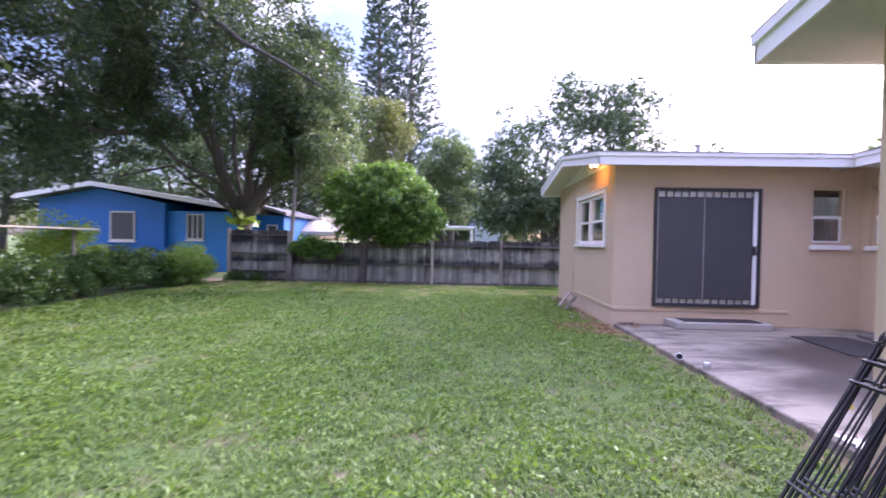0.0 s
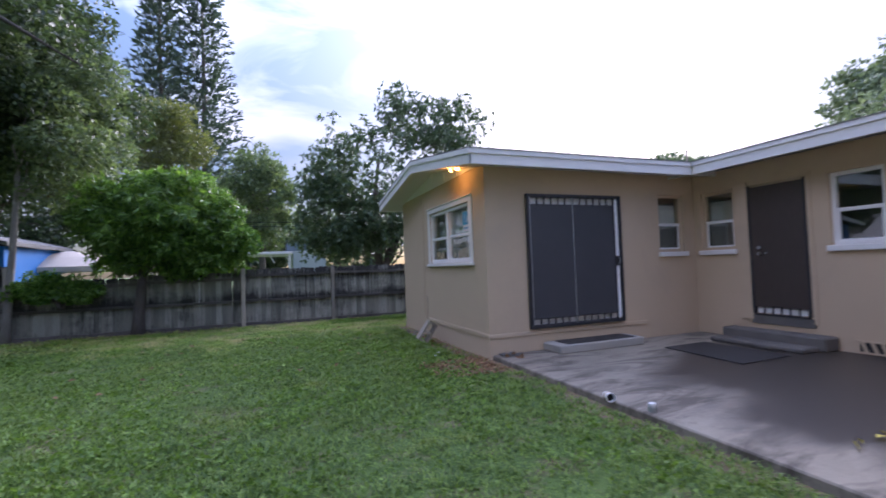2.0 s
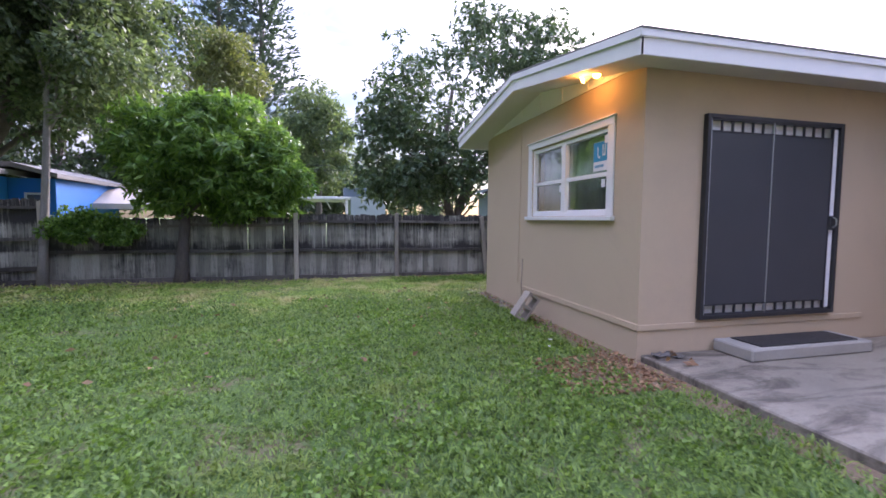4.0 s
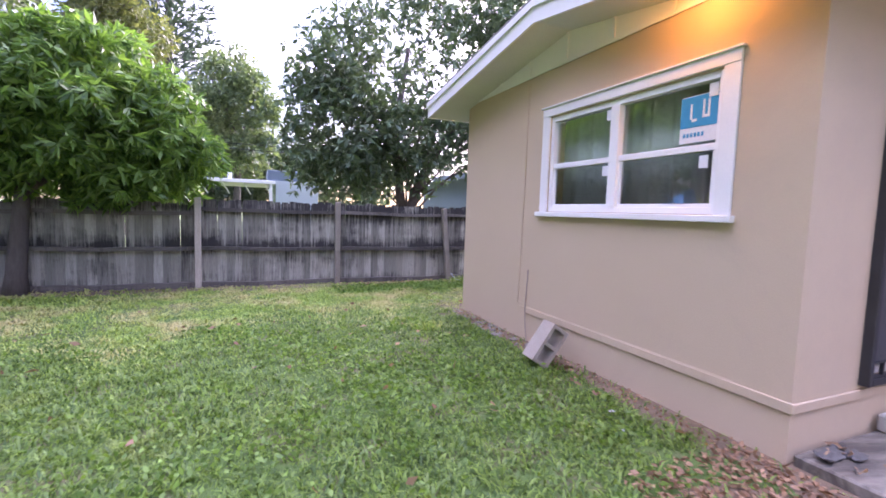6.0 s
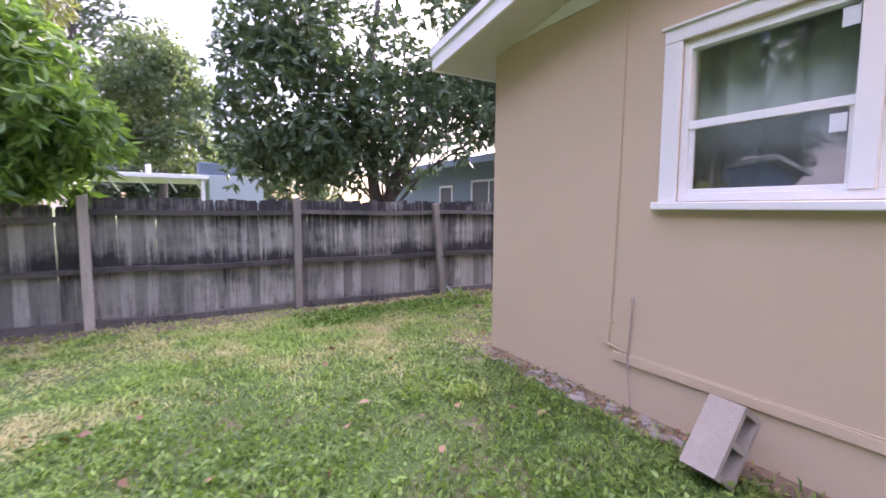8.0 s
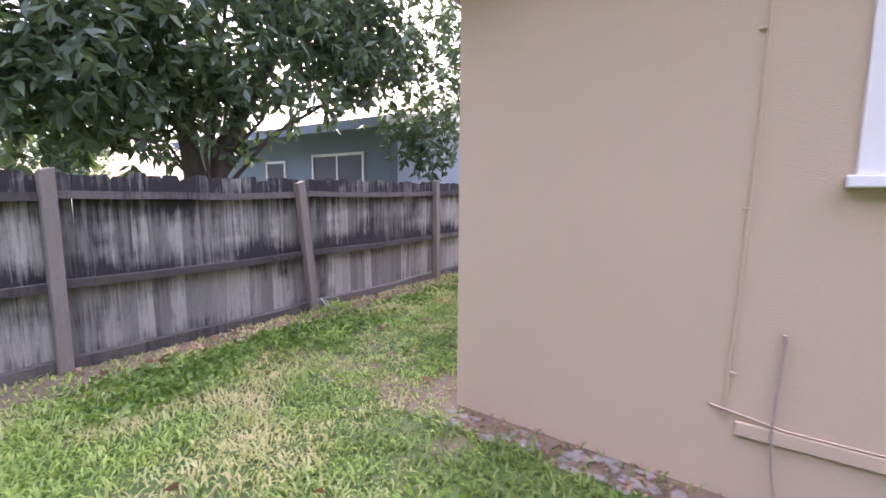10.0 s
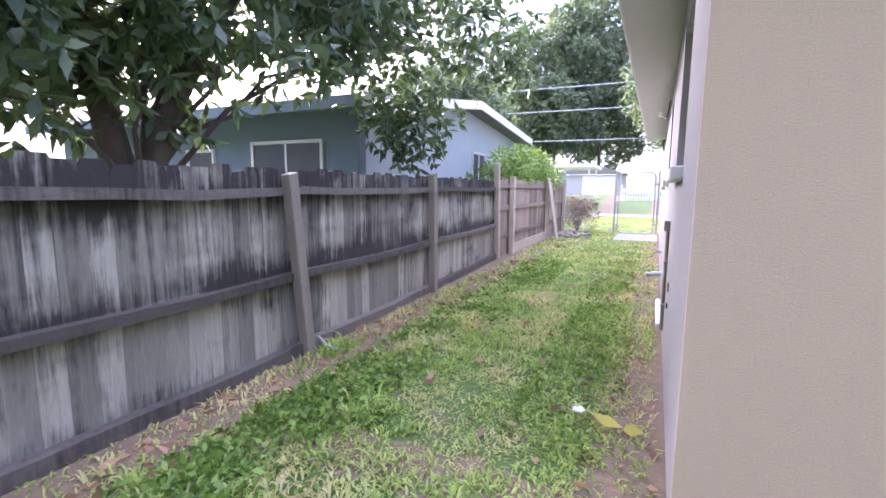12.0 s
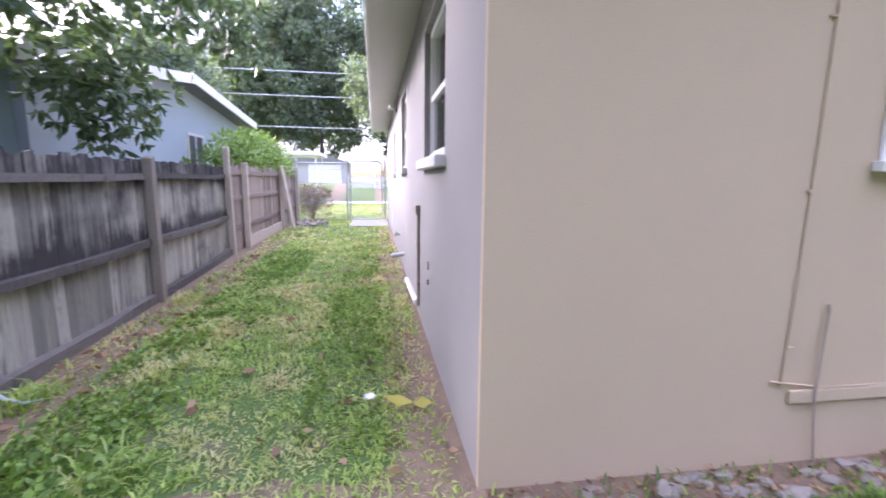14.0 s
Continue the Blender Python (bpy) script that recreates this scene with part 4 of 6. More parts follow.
def trunk_and_limbs(parent, base, fork, radius, targets, material, sides=9, limb_radius=None):
    base, fork = Vector(base), Vector(fork)
    pts, rad = [], []
    for k in range(7):
        f = k / 6
        p = base.lerp(fork, f) + Vector((math.sin(f * 4 + base.x) * 0.05, math.cos(f * 5 + base.y) * 0.05, 0)) * radius * 4 * f * (1.2 - f)
        pts.append(p)
        rad.append(radius * (1.35 - 0.6 * f if k == 0 else 1.08 - 0.42 * f))
    pts[0].z -= 0.08
    part("trunk", tube(pts, rad, sides), material, parent, smooth=True)
    for t in targets:
        t = Vector(t)
        start = base.lerp(fork, 0.78 + 0.22 * float(rng.random()))
        r, length = limb_radius or radius * 0.45, (t - start).length
        pts = []
        for j in range(9):
            f = j / 8
            wob = Vector((float(rng.normal()), float(rng.normal()), float(rng.normal()))) * 0.045 * length * (f * (1.15 - f)) * 2
            pts.append(start.lerp(t, f) + Vector((0, 0, 0.16 * length * math.sin(math.pi * f ** 0.8))) + wob)
        part("limb", tube(pts, [r * (1 - 0.88 * (j / 8) ** 0.8) for j in range(9)], 7), material, parent, smooth=True)
        for j in (3, 5, 6):
            tip = pts[j] + Vector((float(rng.normal()), float(rng.normal()), 0.5 + 0.4 * float(rng.random()))).normalized() * length * 0.22
            part("twig", tube([pts[j], pts[j].lerp(tip, 0.5) + Vector((0.04, 0.03, 0.05)), tip], [r * 0.3, r * 0.2, r * 0.05], 5), material, parent, smooth=True)


def tree(label, base, fork, radius, crowns, leaf, material, bark, limbs=8, droop=0.25, clump=0.55, category="tree", limb_radius=None, rosette=0):
    """crowns: (centre, radii, clumps, leaves per clump, low cut)."""
    t = thing("tree", base, label, category)
    vs, fs, ends, off = [], [], [], 0
    for centre, radii, count, per, cut in crowns:
        c = clumps_in(centre, radii, count, cut)
        ends += [c[i] for i in rng.choice(len(c), min(max(1, limbs // len(crowns)), len(c)), replace=False)]
        at, way = whorl_leaves(c, clump, per // rosette, rosette, droop) if rosette else clump_leaves(c, clump, per, droop)
        n = len(at)
        v, f = leaf_arrays(at, way, leaf[0] * (0.7 + 0.6 * rng.random(n)), leaf[1] * (0.7 + 0.6 * rng.random(n)))
        vs.append(v)
        fs.append(f + off)
        off += len(v)
    trunk_and_limbs(t, base, fork, radius, ends, bark, limb_radius=limb_radius)
    leaf_part("crown", np.concatenate(vs), np.concatenate(fs), material, t)
    return t


# ---- wooden fence ----
def fence_line(x):
    return FENCE_Y + 0.08 * min(max((x - 3.8) / 2.6, 0), 1) + 0.16 * min(max((x - 6.4) / 3.2, 0), 1)


fence = thing("wooden_fence", (0, FENCE_Y, 0), "weathered grey wooden board fence with dark streaks", "fence")
TALL_POSTS = {-8.10: 1.84, -5.95: 1.76, -0.92: 1.57, 1.46: 1.58, 3.83: 1.56, 6.39: 1.61, 9.63: 1.94}
SECTIONS = [(-8.10, -5.95, 1.80), (-5.95, -3.35, 1.42), (-3.35, -0.92, 1.46), (-0.92, 1.46, 1.55), (1.46, 3.83, 1.56), (3.83, 6.39, 1.57), (6.39, 9.63, 1.58)]

board_meshes = []
for k in range(6):
    w, h = 0.068 + 0.004 * (k % 3), 1.0
    ear = 0.018 + 0.006 * (k % 2)
    bm = prism([(-w, 0), (w, 0), (w, h - 0.025), (w - ear, h), (-w + ear * (0.4 if k == 4 else 1), h - (0.01 if k == 3 else 0)), (-w, h - 0.03)], "y", -0.009, 0.009)
    me = bpy.data.meshes.new("board")
    bm.to_mesh(me)
    bm.free()
    me.materials.append(M["board"])
    board_meshes.append(me)
wide = random.Random(3)
for x0, x1, top in SECTIONS:
    x = x0 + 0.03
    while x < x1 - 0.02:
        ob = new("board", board_meshes[wide.randrange(6)])
        ob.parent = fence
        ob.location = (x + 0.07, fence_line(x) + 0.055 + wide.uniform(-0.004, 0.004) - FENCE_Y, 0.03 + wide.uniform(-0.01, 0.01))
        ob.rotation_euler = (wide.uniform(-0.008, 0.008), wide.uniform(-0.012, 0.012), 0)
        ob.scale = (1, 1, top - 0.03 + wide.uniform(-0.018, 0.014))
        x += 0.130 + wide.uniform(0, 0.005)
    n = 5
    for z, dz, deep in ((top - 0.17, 0.032, 0.075), (0.69 if top < 1.7 else 0.98, 0.032, 0.075), (0.05, 0.055, 0.10)) + (((0.35, 0.045, 0.04),) if top > 1.7 else ()):
        pts = [(x0 + (x1 - x0) * k / n, fence_line(x0) + 0.015, z - 0.03 * math.sin(math.pi * k / n) * wide.uniform(0.3, 1.0) + wide.uniform(-0.008, 0.008)) for k in range(n + 1)]
        bm = bmesh.new()
        rows = []
        for px, py, pz in pts:
            py = fence_line(px) + 0.006
            rows.append([bm.verts.new(c) for c in ((px, py - deep / 2, pz - dz), (px, py + deep / 2, pz - dz), (px, py + deep / 2, pz + dz), (px, py - deep / 2, pz + dz))])
        for a, b in zip(rows, rows[1:]):
            for k in range(4):
                bm.faces.new((a[k], a[(k + 1) % 4], b[(k + 1) % 4], b[k]))
        bm.faces.new(rows[0][::-1])
        bm.faces.new(rows[-1])
        bmesh.ops.recalc_face_normals(bm, faces=bm.faces)
        part("rail", bm, M["rail"], fence)
for x, top in TALL_POSTS.items():
    lean = {3.83: -0.15, 6.39: -0.025, 9.63: -0.12}.get(x, 0.0)
    y = fence_line(x)
    bm = box(x - 0.05, x + 0.05, y - 0.10, y - 0.005, -0.2, top, 0.008)
    for v in bm.verts:
        v.co.x += lean * v.co.z / top
        v.co.z += 0.012 * (v.co.x - x) / 0.05 if v.co.z > 1 else 0
    part("post", bm, M["post"], fence, "paler leaning fence post" if lean else "")

# newer brown panels towards the gate
brown = thing("brown_fence_panel", (12.5, 16.3, 0), "brown wooden fence panels with a broad leaning board", "fence")
x = 9.78
bw = random.Random(8)
while x < 16.6:
    top = 1.62 + bw.uniform(-0.03, 0.03)
    part("board", box(x, x + 0.135, 16.36, 16.378, 0.02, top, 0), M["board_brown"], brown)
    x += 0.142
for z in (0.45, 1.02, 1.48):
    part("rail", box(9.7, 16.6, 16.32, 16.358, z - 0.045, z + 0.045, 0.004), M["board_brown"], brown)
part("kick_board", box(10.4, 14.0, 16.28, 16.318, 0.0, 0.22, 0.004), M["post"], brown)
for px, ht, ln in ((10.42, 1.68, 0.0), (13.9, 1.64, 0.0), (16.4, 1.72, 0.0)):
    part("post", box(px - 0.05, px + 0.05, 16.22, 16.318, -0.2, ht, 0.006), M["post"], brown)
lean_board = thing("leaning_board", (14.0, 16.1, 0), "broad pale board leaning against the fence", "board")
bm = box(13.85, 14.2, 15.98, 16.02, 0.0, 1.72, 0.006)
for v in bm.verts:
    v.co.y += 0.14 * v.co.z
    v.co.x -= 0.10 * v.co.z
part("plank", bm, M["post"], lean_board)


# ---- chain-link gate and fence ----
def chain_link(parent, x, y0, y1, z0, z1, step=0.07):
    bm = bmesh.new()
    h, w = z1 - z0, y1 - y0
    k = -h
    while k < w:
        a0, a1 = max(k, 0.0), min(k + h, w)
        if a1 - a0 > 0.02:
            add_tube(bm, [(x, y0 + a0, z0 + a0 - k), (x, y0 + a1, z0 + a1 - k)], 0.0022, 3, False)
            add_tube(bm, [(x + 0.004, y1 - a0, z0 + a0 - k), (x + 0.004, y1 - a1, z0 + a1 - k)], 0.0022, 3, False)
        k += step
    return part("wire_mesh", bm, M["galvanised"], parent)


def rounded_frame(x, y0, y1, z0, z1, r, tube_r):
    pts = []
    for cy, cz, a0 in ((y1 - r, z1 - r, 0), (y0 + r, z1 - r, 90), (y0 + r, z0 + r, 180), (y1 - r, z0 + r, 270)):
        for k in range(5):
            a = radians(a0 + k * 22.5)
            pts.append((x, cy + r * math.cos(a), cz + r * math.sin(a)))
    return tube(pts + [pts[0]], tube_r, 8)


GX = 16.45
gate = thing("chain_link_gate", (GX, 14.0, 0), "closed galvanised chain-link garden gate", "gate")
part("gate_frame", rounded_frame(GX, 13.52, 14.56, 0.05, 1.95, 0.16, 0.024), M["galvanised"], gate)
chain_link(gate, GX, 13.54, 14.54, 0.06, 1.94)
part("latch", box(GX - 0.03, GX + 0.03, 14.54, 14.66, 0.98, 1.06, 0.004), M["galvanised"], gate)
for z in (0.35, 1.6):
    part("hinge", tube([(GX, 13.42, z), (GX, 13.55, z)], 0.03, 8), M["galvanised"], gate)
link_fence = thing("chain_link_fence", (GX, 15.4, 0), "galvanised chain-link fence beside the gate", "fence")
for y in (14.66, 16.28):
    part("post", tube([(GX, y, -0.2), (GX, y, 1.98), (GX, y, 2.03)], [0.032, 0.032, 0.012], 10), M["galvanised"], link_fence)
part("post", tube([(GX, 13.42, -0.2), (GX, 13.42, 1.98), (GX, 13.42, 2.03)], [0.032, 0.032, 0.012], 10), M["galvanised"], link_fence)
part("top_rail", tube([(GX, 14.66, 1.88), (GX, 16.28, 1.88)], 0.021, 8), M["galvanised"], link_fence)
chain_link(link_fence, GX, 14.68, 16.26, 0.06, 1.87)
structure("gate_pad", box(14.3, 16.3, NORTH + 0.03, 14.5, -0.1, 0.035, 0.01), M["step"], "pale concrete pad before the gate", "paving")


# ---- street side ----
structure("road", box(26.0, 29.3, -120, 160, -0.3, 0.05, 0), M["asphalt_pale"], "pale concrete street strip across the lawn", "road")
picket = thing("picket_fence", (33, 14.2, 0.7), "low white picket fence on the far lawn", "fence")
for k in range(22):
    y = 12.0 + k * 0.16
    part("picket", prism([(y, 0.7), (y + 0.075, 0.7), (y + 0.075, 1.52), (y + 0.0375, 1.6), (y, 1.52)], "x", 33.0, 33.02), M["vinyl"], picket)
for z in (0.9, 1.35):
    part("rail", box(33.02, 33.06, 11.9, 15.6, z, z + 0.08, 0.004), M["vinyl"], picket)
for y in (11.9, 13.7, 15.5):
    part("post", box(32.96, 33.08, y, y + 0.12, 0.5, 1.72, 0.01), M["vinyl"], picket)
garage = thing("far_garage", (44, 18.2, 0.9), "pale grey garage across the street", "garage")
part("wall", box(42, 48, 16.2, 21.5, 0.5, 2.75, 0.01), M["asphalt_pale"], garage)
part("roof", prism([(15.9, 2.75), (21.9, 2.75), (18.9, 3.7)], "x", 41.7, 48.4), M["shingle"], garage)
for k in range(4):
    part("door_panel", box(41.95, 42.0, 16.6 + k * 0.01, 19.4, 0.9 + k * 0.42, 1.29 + k * 0.42, 0.01), M["vinyl"], garage)
port = thing("far_carport", (31, 19.2, 0.4), "open flat carport on thin posts across the street", "carport")
part("roof", box(29.6, 34, 17.0, 22.0, 2.75, 2.95, 0.02), M["white"], port)
for px, py in ((30, 17.3), (30, 19.4), (30, 21.6), (33.6, 17.3), (33.6, 21.6)):
    part("post", box(px - 0.05, px + 0.05, py - 0.05, py + 0.05, -0.1, 2.75, 0.005), M["white"], port)
lines = thing("power_line", (25, 16, 4), "dark overhead wires crossing the street", "wire")
for z, s in ((3.85, 0.0), (5.3, 0.05), (6.4, 0.1)):
    part("wire", tube([(25, -60 + 130 * k / 12, z + s + 0.9 * ((k - 6) / 6) ** 2) for k in range(13)], 0.022, 5), M["galvanised"], lines)


# ---- neighbouring houses ----
def framed_window(parent, axis, face, out, u0, u1, z0, z1, bars=0):
    w = bar(parent, "window", axis, face, out * 0.02, u0, u1, z0, z1, M["screen"])
    for a, b, c, d in ((u0 - 0.06, u0, z0 - 0.06, z1 + 0.06), (u1, u1 + 0.06, z0 - 0.06, z1 + 0.06), (u0, u1, z1, z1 + 0.06), (u0, u1, z0 - 0.08, z0)):
        bar(w, "window_frame", axis, face, out * 0.05, a, b, c, d, M["soffit"])
    for k in range(1, bars + 1):
        m = u0 + (u1 - u0) * k / (bars + 1)
        bar(w, "mullion", axis, face + out * 0.02, out * 0.02, m - 0.02, m + 0.02, z0, z1, M["white"])
    bar(w, "window_sill", axis, face, out * 0.09, u0 - 0.1, u1 + 0.1, z0 - 0.13, z0 - 0.08, M["white"])
    return w


blue = thing("blue_house", (-15.8, 22, 0), "bright blue single-storey house with a white-edged gable roof", "house")
part("wall", prism([(-18.4, -0.2), (-12.75, -0.2), (-12.75, 2.95), (-15.7, 3.55), (-18.4, 3.05)], "y", 19.5, 27), M["blue"], blue)
# same blue made lighter, for stronger light on this face
part("wall", box(-12.75, -9.6, 19.75, 26.5, -0.2, 2.62, 0.01), M["blue_lit"], blue, "extension wall in blue lightened as better lit")
for ya, yb, nm, mt, dz in ((19.0, 19.06, "fascia", "white", -0.02), (19.06, 27.4, "roof", "shingle", 0.0)):
    part(nm, prism([(-19.0, 3.02 + dz), (-15.7, 3.62 + dz), (-9.3, 2.66 + dz), (-9.3, 2.82), (-15.7, 3.8), (-19.0, 3.2)], "y", ya, yb), M[mt], blue)
framed_window(blue, "y", 19.5, -1, -15.1, -14.1, 1.35, 2.5)
framed_window(blue, "y", 19.75, -1, -11.85, -11.2, 1.45, 2.45, bars=2)
part("wall", box(-9.6, -8.35, 21.6, 26, -0.2, 2.6, 0.01), M["blue"], blue)
part("roof", prism([(-9.9, 2.85), (-9.3, 2.92), (-8.1, 2.6), (-8.1, 2.73), (-9.3, 3.06), (-9.9, 2.99)], "y", 21.2, 26.4), M["shingle"], blue)
framed_window(blue, "y", 21.6, -1, -9.1, -8.7, 1.5, 2.1)

NX, NY = 7.35, 18.05
nb = thing("slate_house", (11, 21, 0), "slate blue house behind the fence, west side coloured as shaded, gable as lit", "house")
# west wall darker, gable paler: shaded and lit sides put into the colour
part("wall", box(NX, NX + 0.2, NY, 27, -0.2, 2.75, 0), M["slate_shaded"], nb)
part("wall", prism([(NX + 0.2, -0.2), (16.6, -0.2), (16.6, 3.0), (12.0, 3.45), (NX + 0.2, 2.75)], "y", NY, NY + 0.2), M["pale_blue"], nb, "gable wall in a paler blue for its lit side")
part("roof", prism([(NX - 0.55, 2.66), (12.0, 3.42), (17.1, 2.98), (17.1, 3.14), (12.0, 3.58), (NX - 0.55, 2.82)], "y", NY - 0.42, 27.4), M["shingle"], nb)
part("fascia", prism([(NX - 0.58, 2.64), (12.0, 3.40), (17.13, 2.96), (17.13, 3.16), (12.0, 3.60), (NX - 0.58, 2.84)], "y", NY - 0.46, NY - 0.42), M["white"], nb)
part("fascia", box(NX - 0.59, NX - 0.552, NY - 0.42, 27.4, 2.64, 2.83, 0.004), M["slate_shaded"], nb)
framed_window(nb, "x", NX, -1, 18.85, 20.45, 1.15, 2.2, bars=1)
framed_window(nb, "x", NX, -1, 21.6, 22.3, 1.35, 2.1)
framed_window(nb, "y", NY, -1, 12.5, 13.4, 1.55, 2.35, bars=1)

cp = thing("open_carport", (-0.3, 24.5, 0), "white flat carport roof on slanting struts behind the fence", "carport")
part("roof", box(-3.2, 0.75, 24.0, 27.5, 2.22, 2.34, 0.01), M["white"], cp)
for k in range(6):
    px = -2.9 + k * 0.66
    part("strut", tube([(px, 24.05, 2.22), (px + 0.22, 24.3, 1.85)], 0.025, 6), M["white"], cp)
for px in (-3.0, 0.6):
    part("post", box(px - 0.05, px + 0.05, 24.05, 24.15, -0.1, 2.22, 0.004), M["white"], cp)
part("back_wall", box(0.76, 2.2, 24.1, 27.5, -0.1, 2.35, 0.01), M["pale_blue"], cp, "pale blue side wall")
part("box_top", box(0.5, 1.6, 24.3, 25.2, 2.36, 2.72, 0.02), M["slate_shaded"], cp, "small dark roof box")
part("vent_cap", box(-0.75, -0.62, 24.1, 24.2, 2.34, 2.58, 0.01), M["vinyl"], cp)
wires2 = thing("service_wire", (0, 30, 4), "thin overhead service wires behind the trees", "wire")
for z in (4.1, 4.35):
    part("wire", tube([(-30 + 8 * k, 31, z + 0.02 * (k - 4) ** 2) for k in range(9)], 0.015, 5), M["rubber"], wires2)

tent = thing("garden_canopy", (-7.9, 25.5, 0), "beige hipped garden canopy on slim posts", "canopy")
bm = bmesh.new()
cx, cy, cw = -7.9, 25.5, 1.65
ring = [[bm.verts.new((cx + sx * w, cy + sy * w, z)) for sx, sy in ((-1, -1), (1, -1), (1, 1), (-1, 1))] for w, z in ((cw, 1.72), (cw, 1.92), (cw * 0.5, 2.32), (0.12, 2.58))]
for a, b in zip(ring, ring[1:]):
    for k in range(4):
        bm.faces.new((a[k], a[(k + 1) % 4], b[(k + 1) % 4], b[k]))
bm.faces.new(ring[-1])
part("cloth", bm, M["canvas"], tent)
for sx in (-1, 1):
    for sy in (-1, 1):
        part("post", tube([(cx + sx * 1.45, cy + sy * 1.45, -0.05), (cx + sx * 1.45, cy + sy * 1.45, 1.9)], 0.03, 8), M["steel_black"], tent)


# ---- hedge on the left ----
hedge = thing("hedge", (-9.2, 11, 0), "dense uneven green hedge along the lawn", "hedge")
c = []
for k in range(330):
    y = 4.0 + 11.9 * rng.random()
    top = 1.02 + 0.10 * math.sin(y * 1.7) + 0.08 * math.sin(y * 4.1)
    c.append((-8.55 - 1.5 * rng.random() ** 1.6 + 0.12 * math.sin(y * 2.3), y, 0.12 + (top - 0.2) * rng.random() ** 0.7))
at, way = clump_leaves(np.array(c), 0.27, 190, 0.1)
leaf_v, leaf_f = leaf_arrays(at, way, 0.07 * (0.6 + 0.8 * rng.random(len(at))), 0.045)
leaf_part("foliage", leaf_v, leaf_f, M["hedge"], hedge)
for k in range(9):
    y = 4.4 + k * 1.35
    part("stem", tube([(-9.2, y, -0.05), (-9.15, y + 0.1, 0.5), (-9.0, y - 0.1, 0.95)], [0.03, 0.022, 0.01], 6), M["bark"], hedge)


def shrub(label, base, radii, count, per, leaf, material, clump=0.3, category="shrub", droop=0.1, stems=4):
    s = thing("shrub", base, label, category)
    c = clumps_in((base[0], base[1], base[2] + radii[2] * 1.0), radii, count, -0.8, 0.4)
    at, way = clump_leaves(c, clump, per, droop)
    v, f = leaf_arrays(at, way, leaf[0] * (0.6 + 0.8 * rng.random(len(at))), leaf[1])
    v[:, 2] = np.maximum(v[:, 2], base[2] + 0.01)
    leaf_part("foliage", v, f, material, s)
    for k in range(stems):
        e = c[k * 3 % len(c)]
        part("stem", tube([(base[0] + 0.05 * k, base[1], base[2] - 0.05), ((base[0] + e[0]) / 2, (base[1] + e[1]) / 2, (base[2] + e[2]) / 2 + 0.1), tuple(e)], [0.03, 0.02, 0.008], 6), M["bark"], s)
    return s


shrub("tall yellow-green shrub rising behind the hedge", (-10.2, 11.6, 0), (0.9, 1.0, 1.0), 60, 160, (0.08, 0.035), M["lime"], 0.35)
shrub("feathery bright green shrub at the hedge's end", (-8.35, 14.2, 0), (0.55, 0.9, 0.62), 60, 220, (0.075, 0.022), M["mango"], 0.26)
shrub("low green weeds at the foot of the fence", (-7.4, 15.85, 0), (0.8, 0.2, 0.16), 20, 90, (0.07, 0.03), M["hedge"], 0.14, stems=3)
shrub("leafy green vine hanging over the fence", (-4.95, 15.97, 0.80), (1.0, 0.14, 0.38), 70, 80, (0.09, 0.055), M["mango"], 0.15, "vine", 0.5, 3)
shrub("pale green vine growing over the brown fence", (13.9, 17.0, 1.0), (2.9, 0.6, 0.75), 80, 80, (0.13, 0.06), M["vine"], 0.35, "vine")
shrub("dry reddish shrub beside the wire fence", (17.0, 15.9, 0), (0.35, 0.6, 0.62), 50, 90, (0.06, 0.03), M["red_shrub"], 0.24)
plank = thing("plank_roof", (-9.4, 10.2, 1.1), "weathered pale plank roof standing in the hedge", "plank")
part("plank", box(-9.9, -9.0, 8.6, 11.5, 1.62, 1.66, 0.006), M["post"], plank)
for y in (8.9, 11.2):
    part("leg", box(-9.48, -9.42, y, y + 0.06, -0.05, 1.62, 0.004), M["post"], plank)


# ---- trees ----
# spreading oak behind the fence corner, its crown over the left of the yard
oak = tree("old spreading oak with several pale stems and dark leaves", (-8.7, 18.0, 0), (-8.45, 18.0, 2.3), 0.36,
           [((-9.0, 17.0, 7.4), (5.0, 4.6, 3.6), 290, 190, -0.7), ((-13.3, 13.3, 6.0), (4.6, 4.6, 3.5), 250, 170, -0.85), ((-6.2, 18.5, 6.6), (2.3, 2.6, 3.2), 140, 170, -0.95), ((-10.5, 10.0, 8.8), (4.0, 4.2, 2.0), 150, 150, -0.7)],
           (0.15, 0.075), M["oak"], M["bark"], limbs=8, clump=0.66, limb_radius=0.10)
part("stem", tube([(-8.5, 18, 2.1), (-8.0, 18, 3.0), (-7.45, 18, 3.9), (-7.2, 18, 5.0), (-6.9, 18.1, 6.2)], [0.26, 0.22, 0.19, 0.15, 0.09], 9), M["bark"], oak, smooth=True)
part("stem", tube([(-8.6, 18, 2.1), (-9.0, 18, 3.0), (-9.3, 17.9, 4.0), (-9.6, 17.6, 5.6)], [0.24, 0.2, 0.16, 0.08], 9), M["bark"], oak, smooth=True)
part("stem", tube([(-8.5, 18, 2.3), (-8.3, 17.9, 3.4), (-8.2, 17.7, 4.6), (-7.6, 17.5, 6.4)], [0.2, 0.17, 0.13, 0.07], 9), M["bark"], oak, smooth=True)
part("limb", tube([(-9.6, 17.6, 5.6), (-9.4, 15.2, 7.6), (-7.6, 13.2, 8.2), (-6.2, 13.0, 7.0), (-4.9, 13.0, 6.35), (-3.5, 13.0, 5.5)], [0.13, 0.12, 0.10, 0.08, 0.05, 0.015], 8), M["bark"], oak, smooth=True)
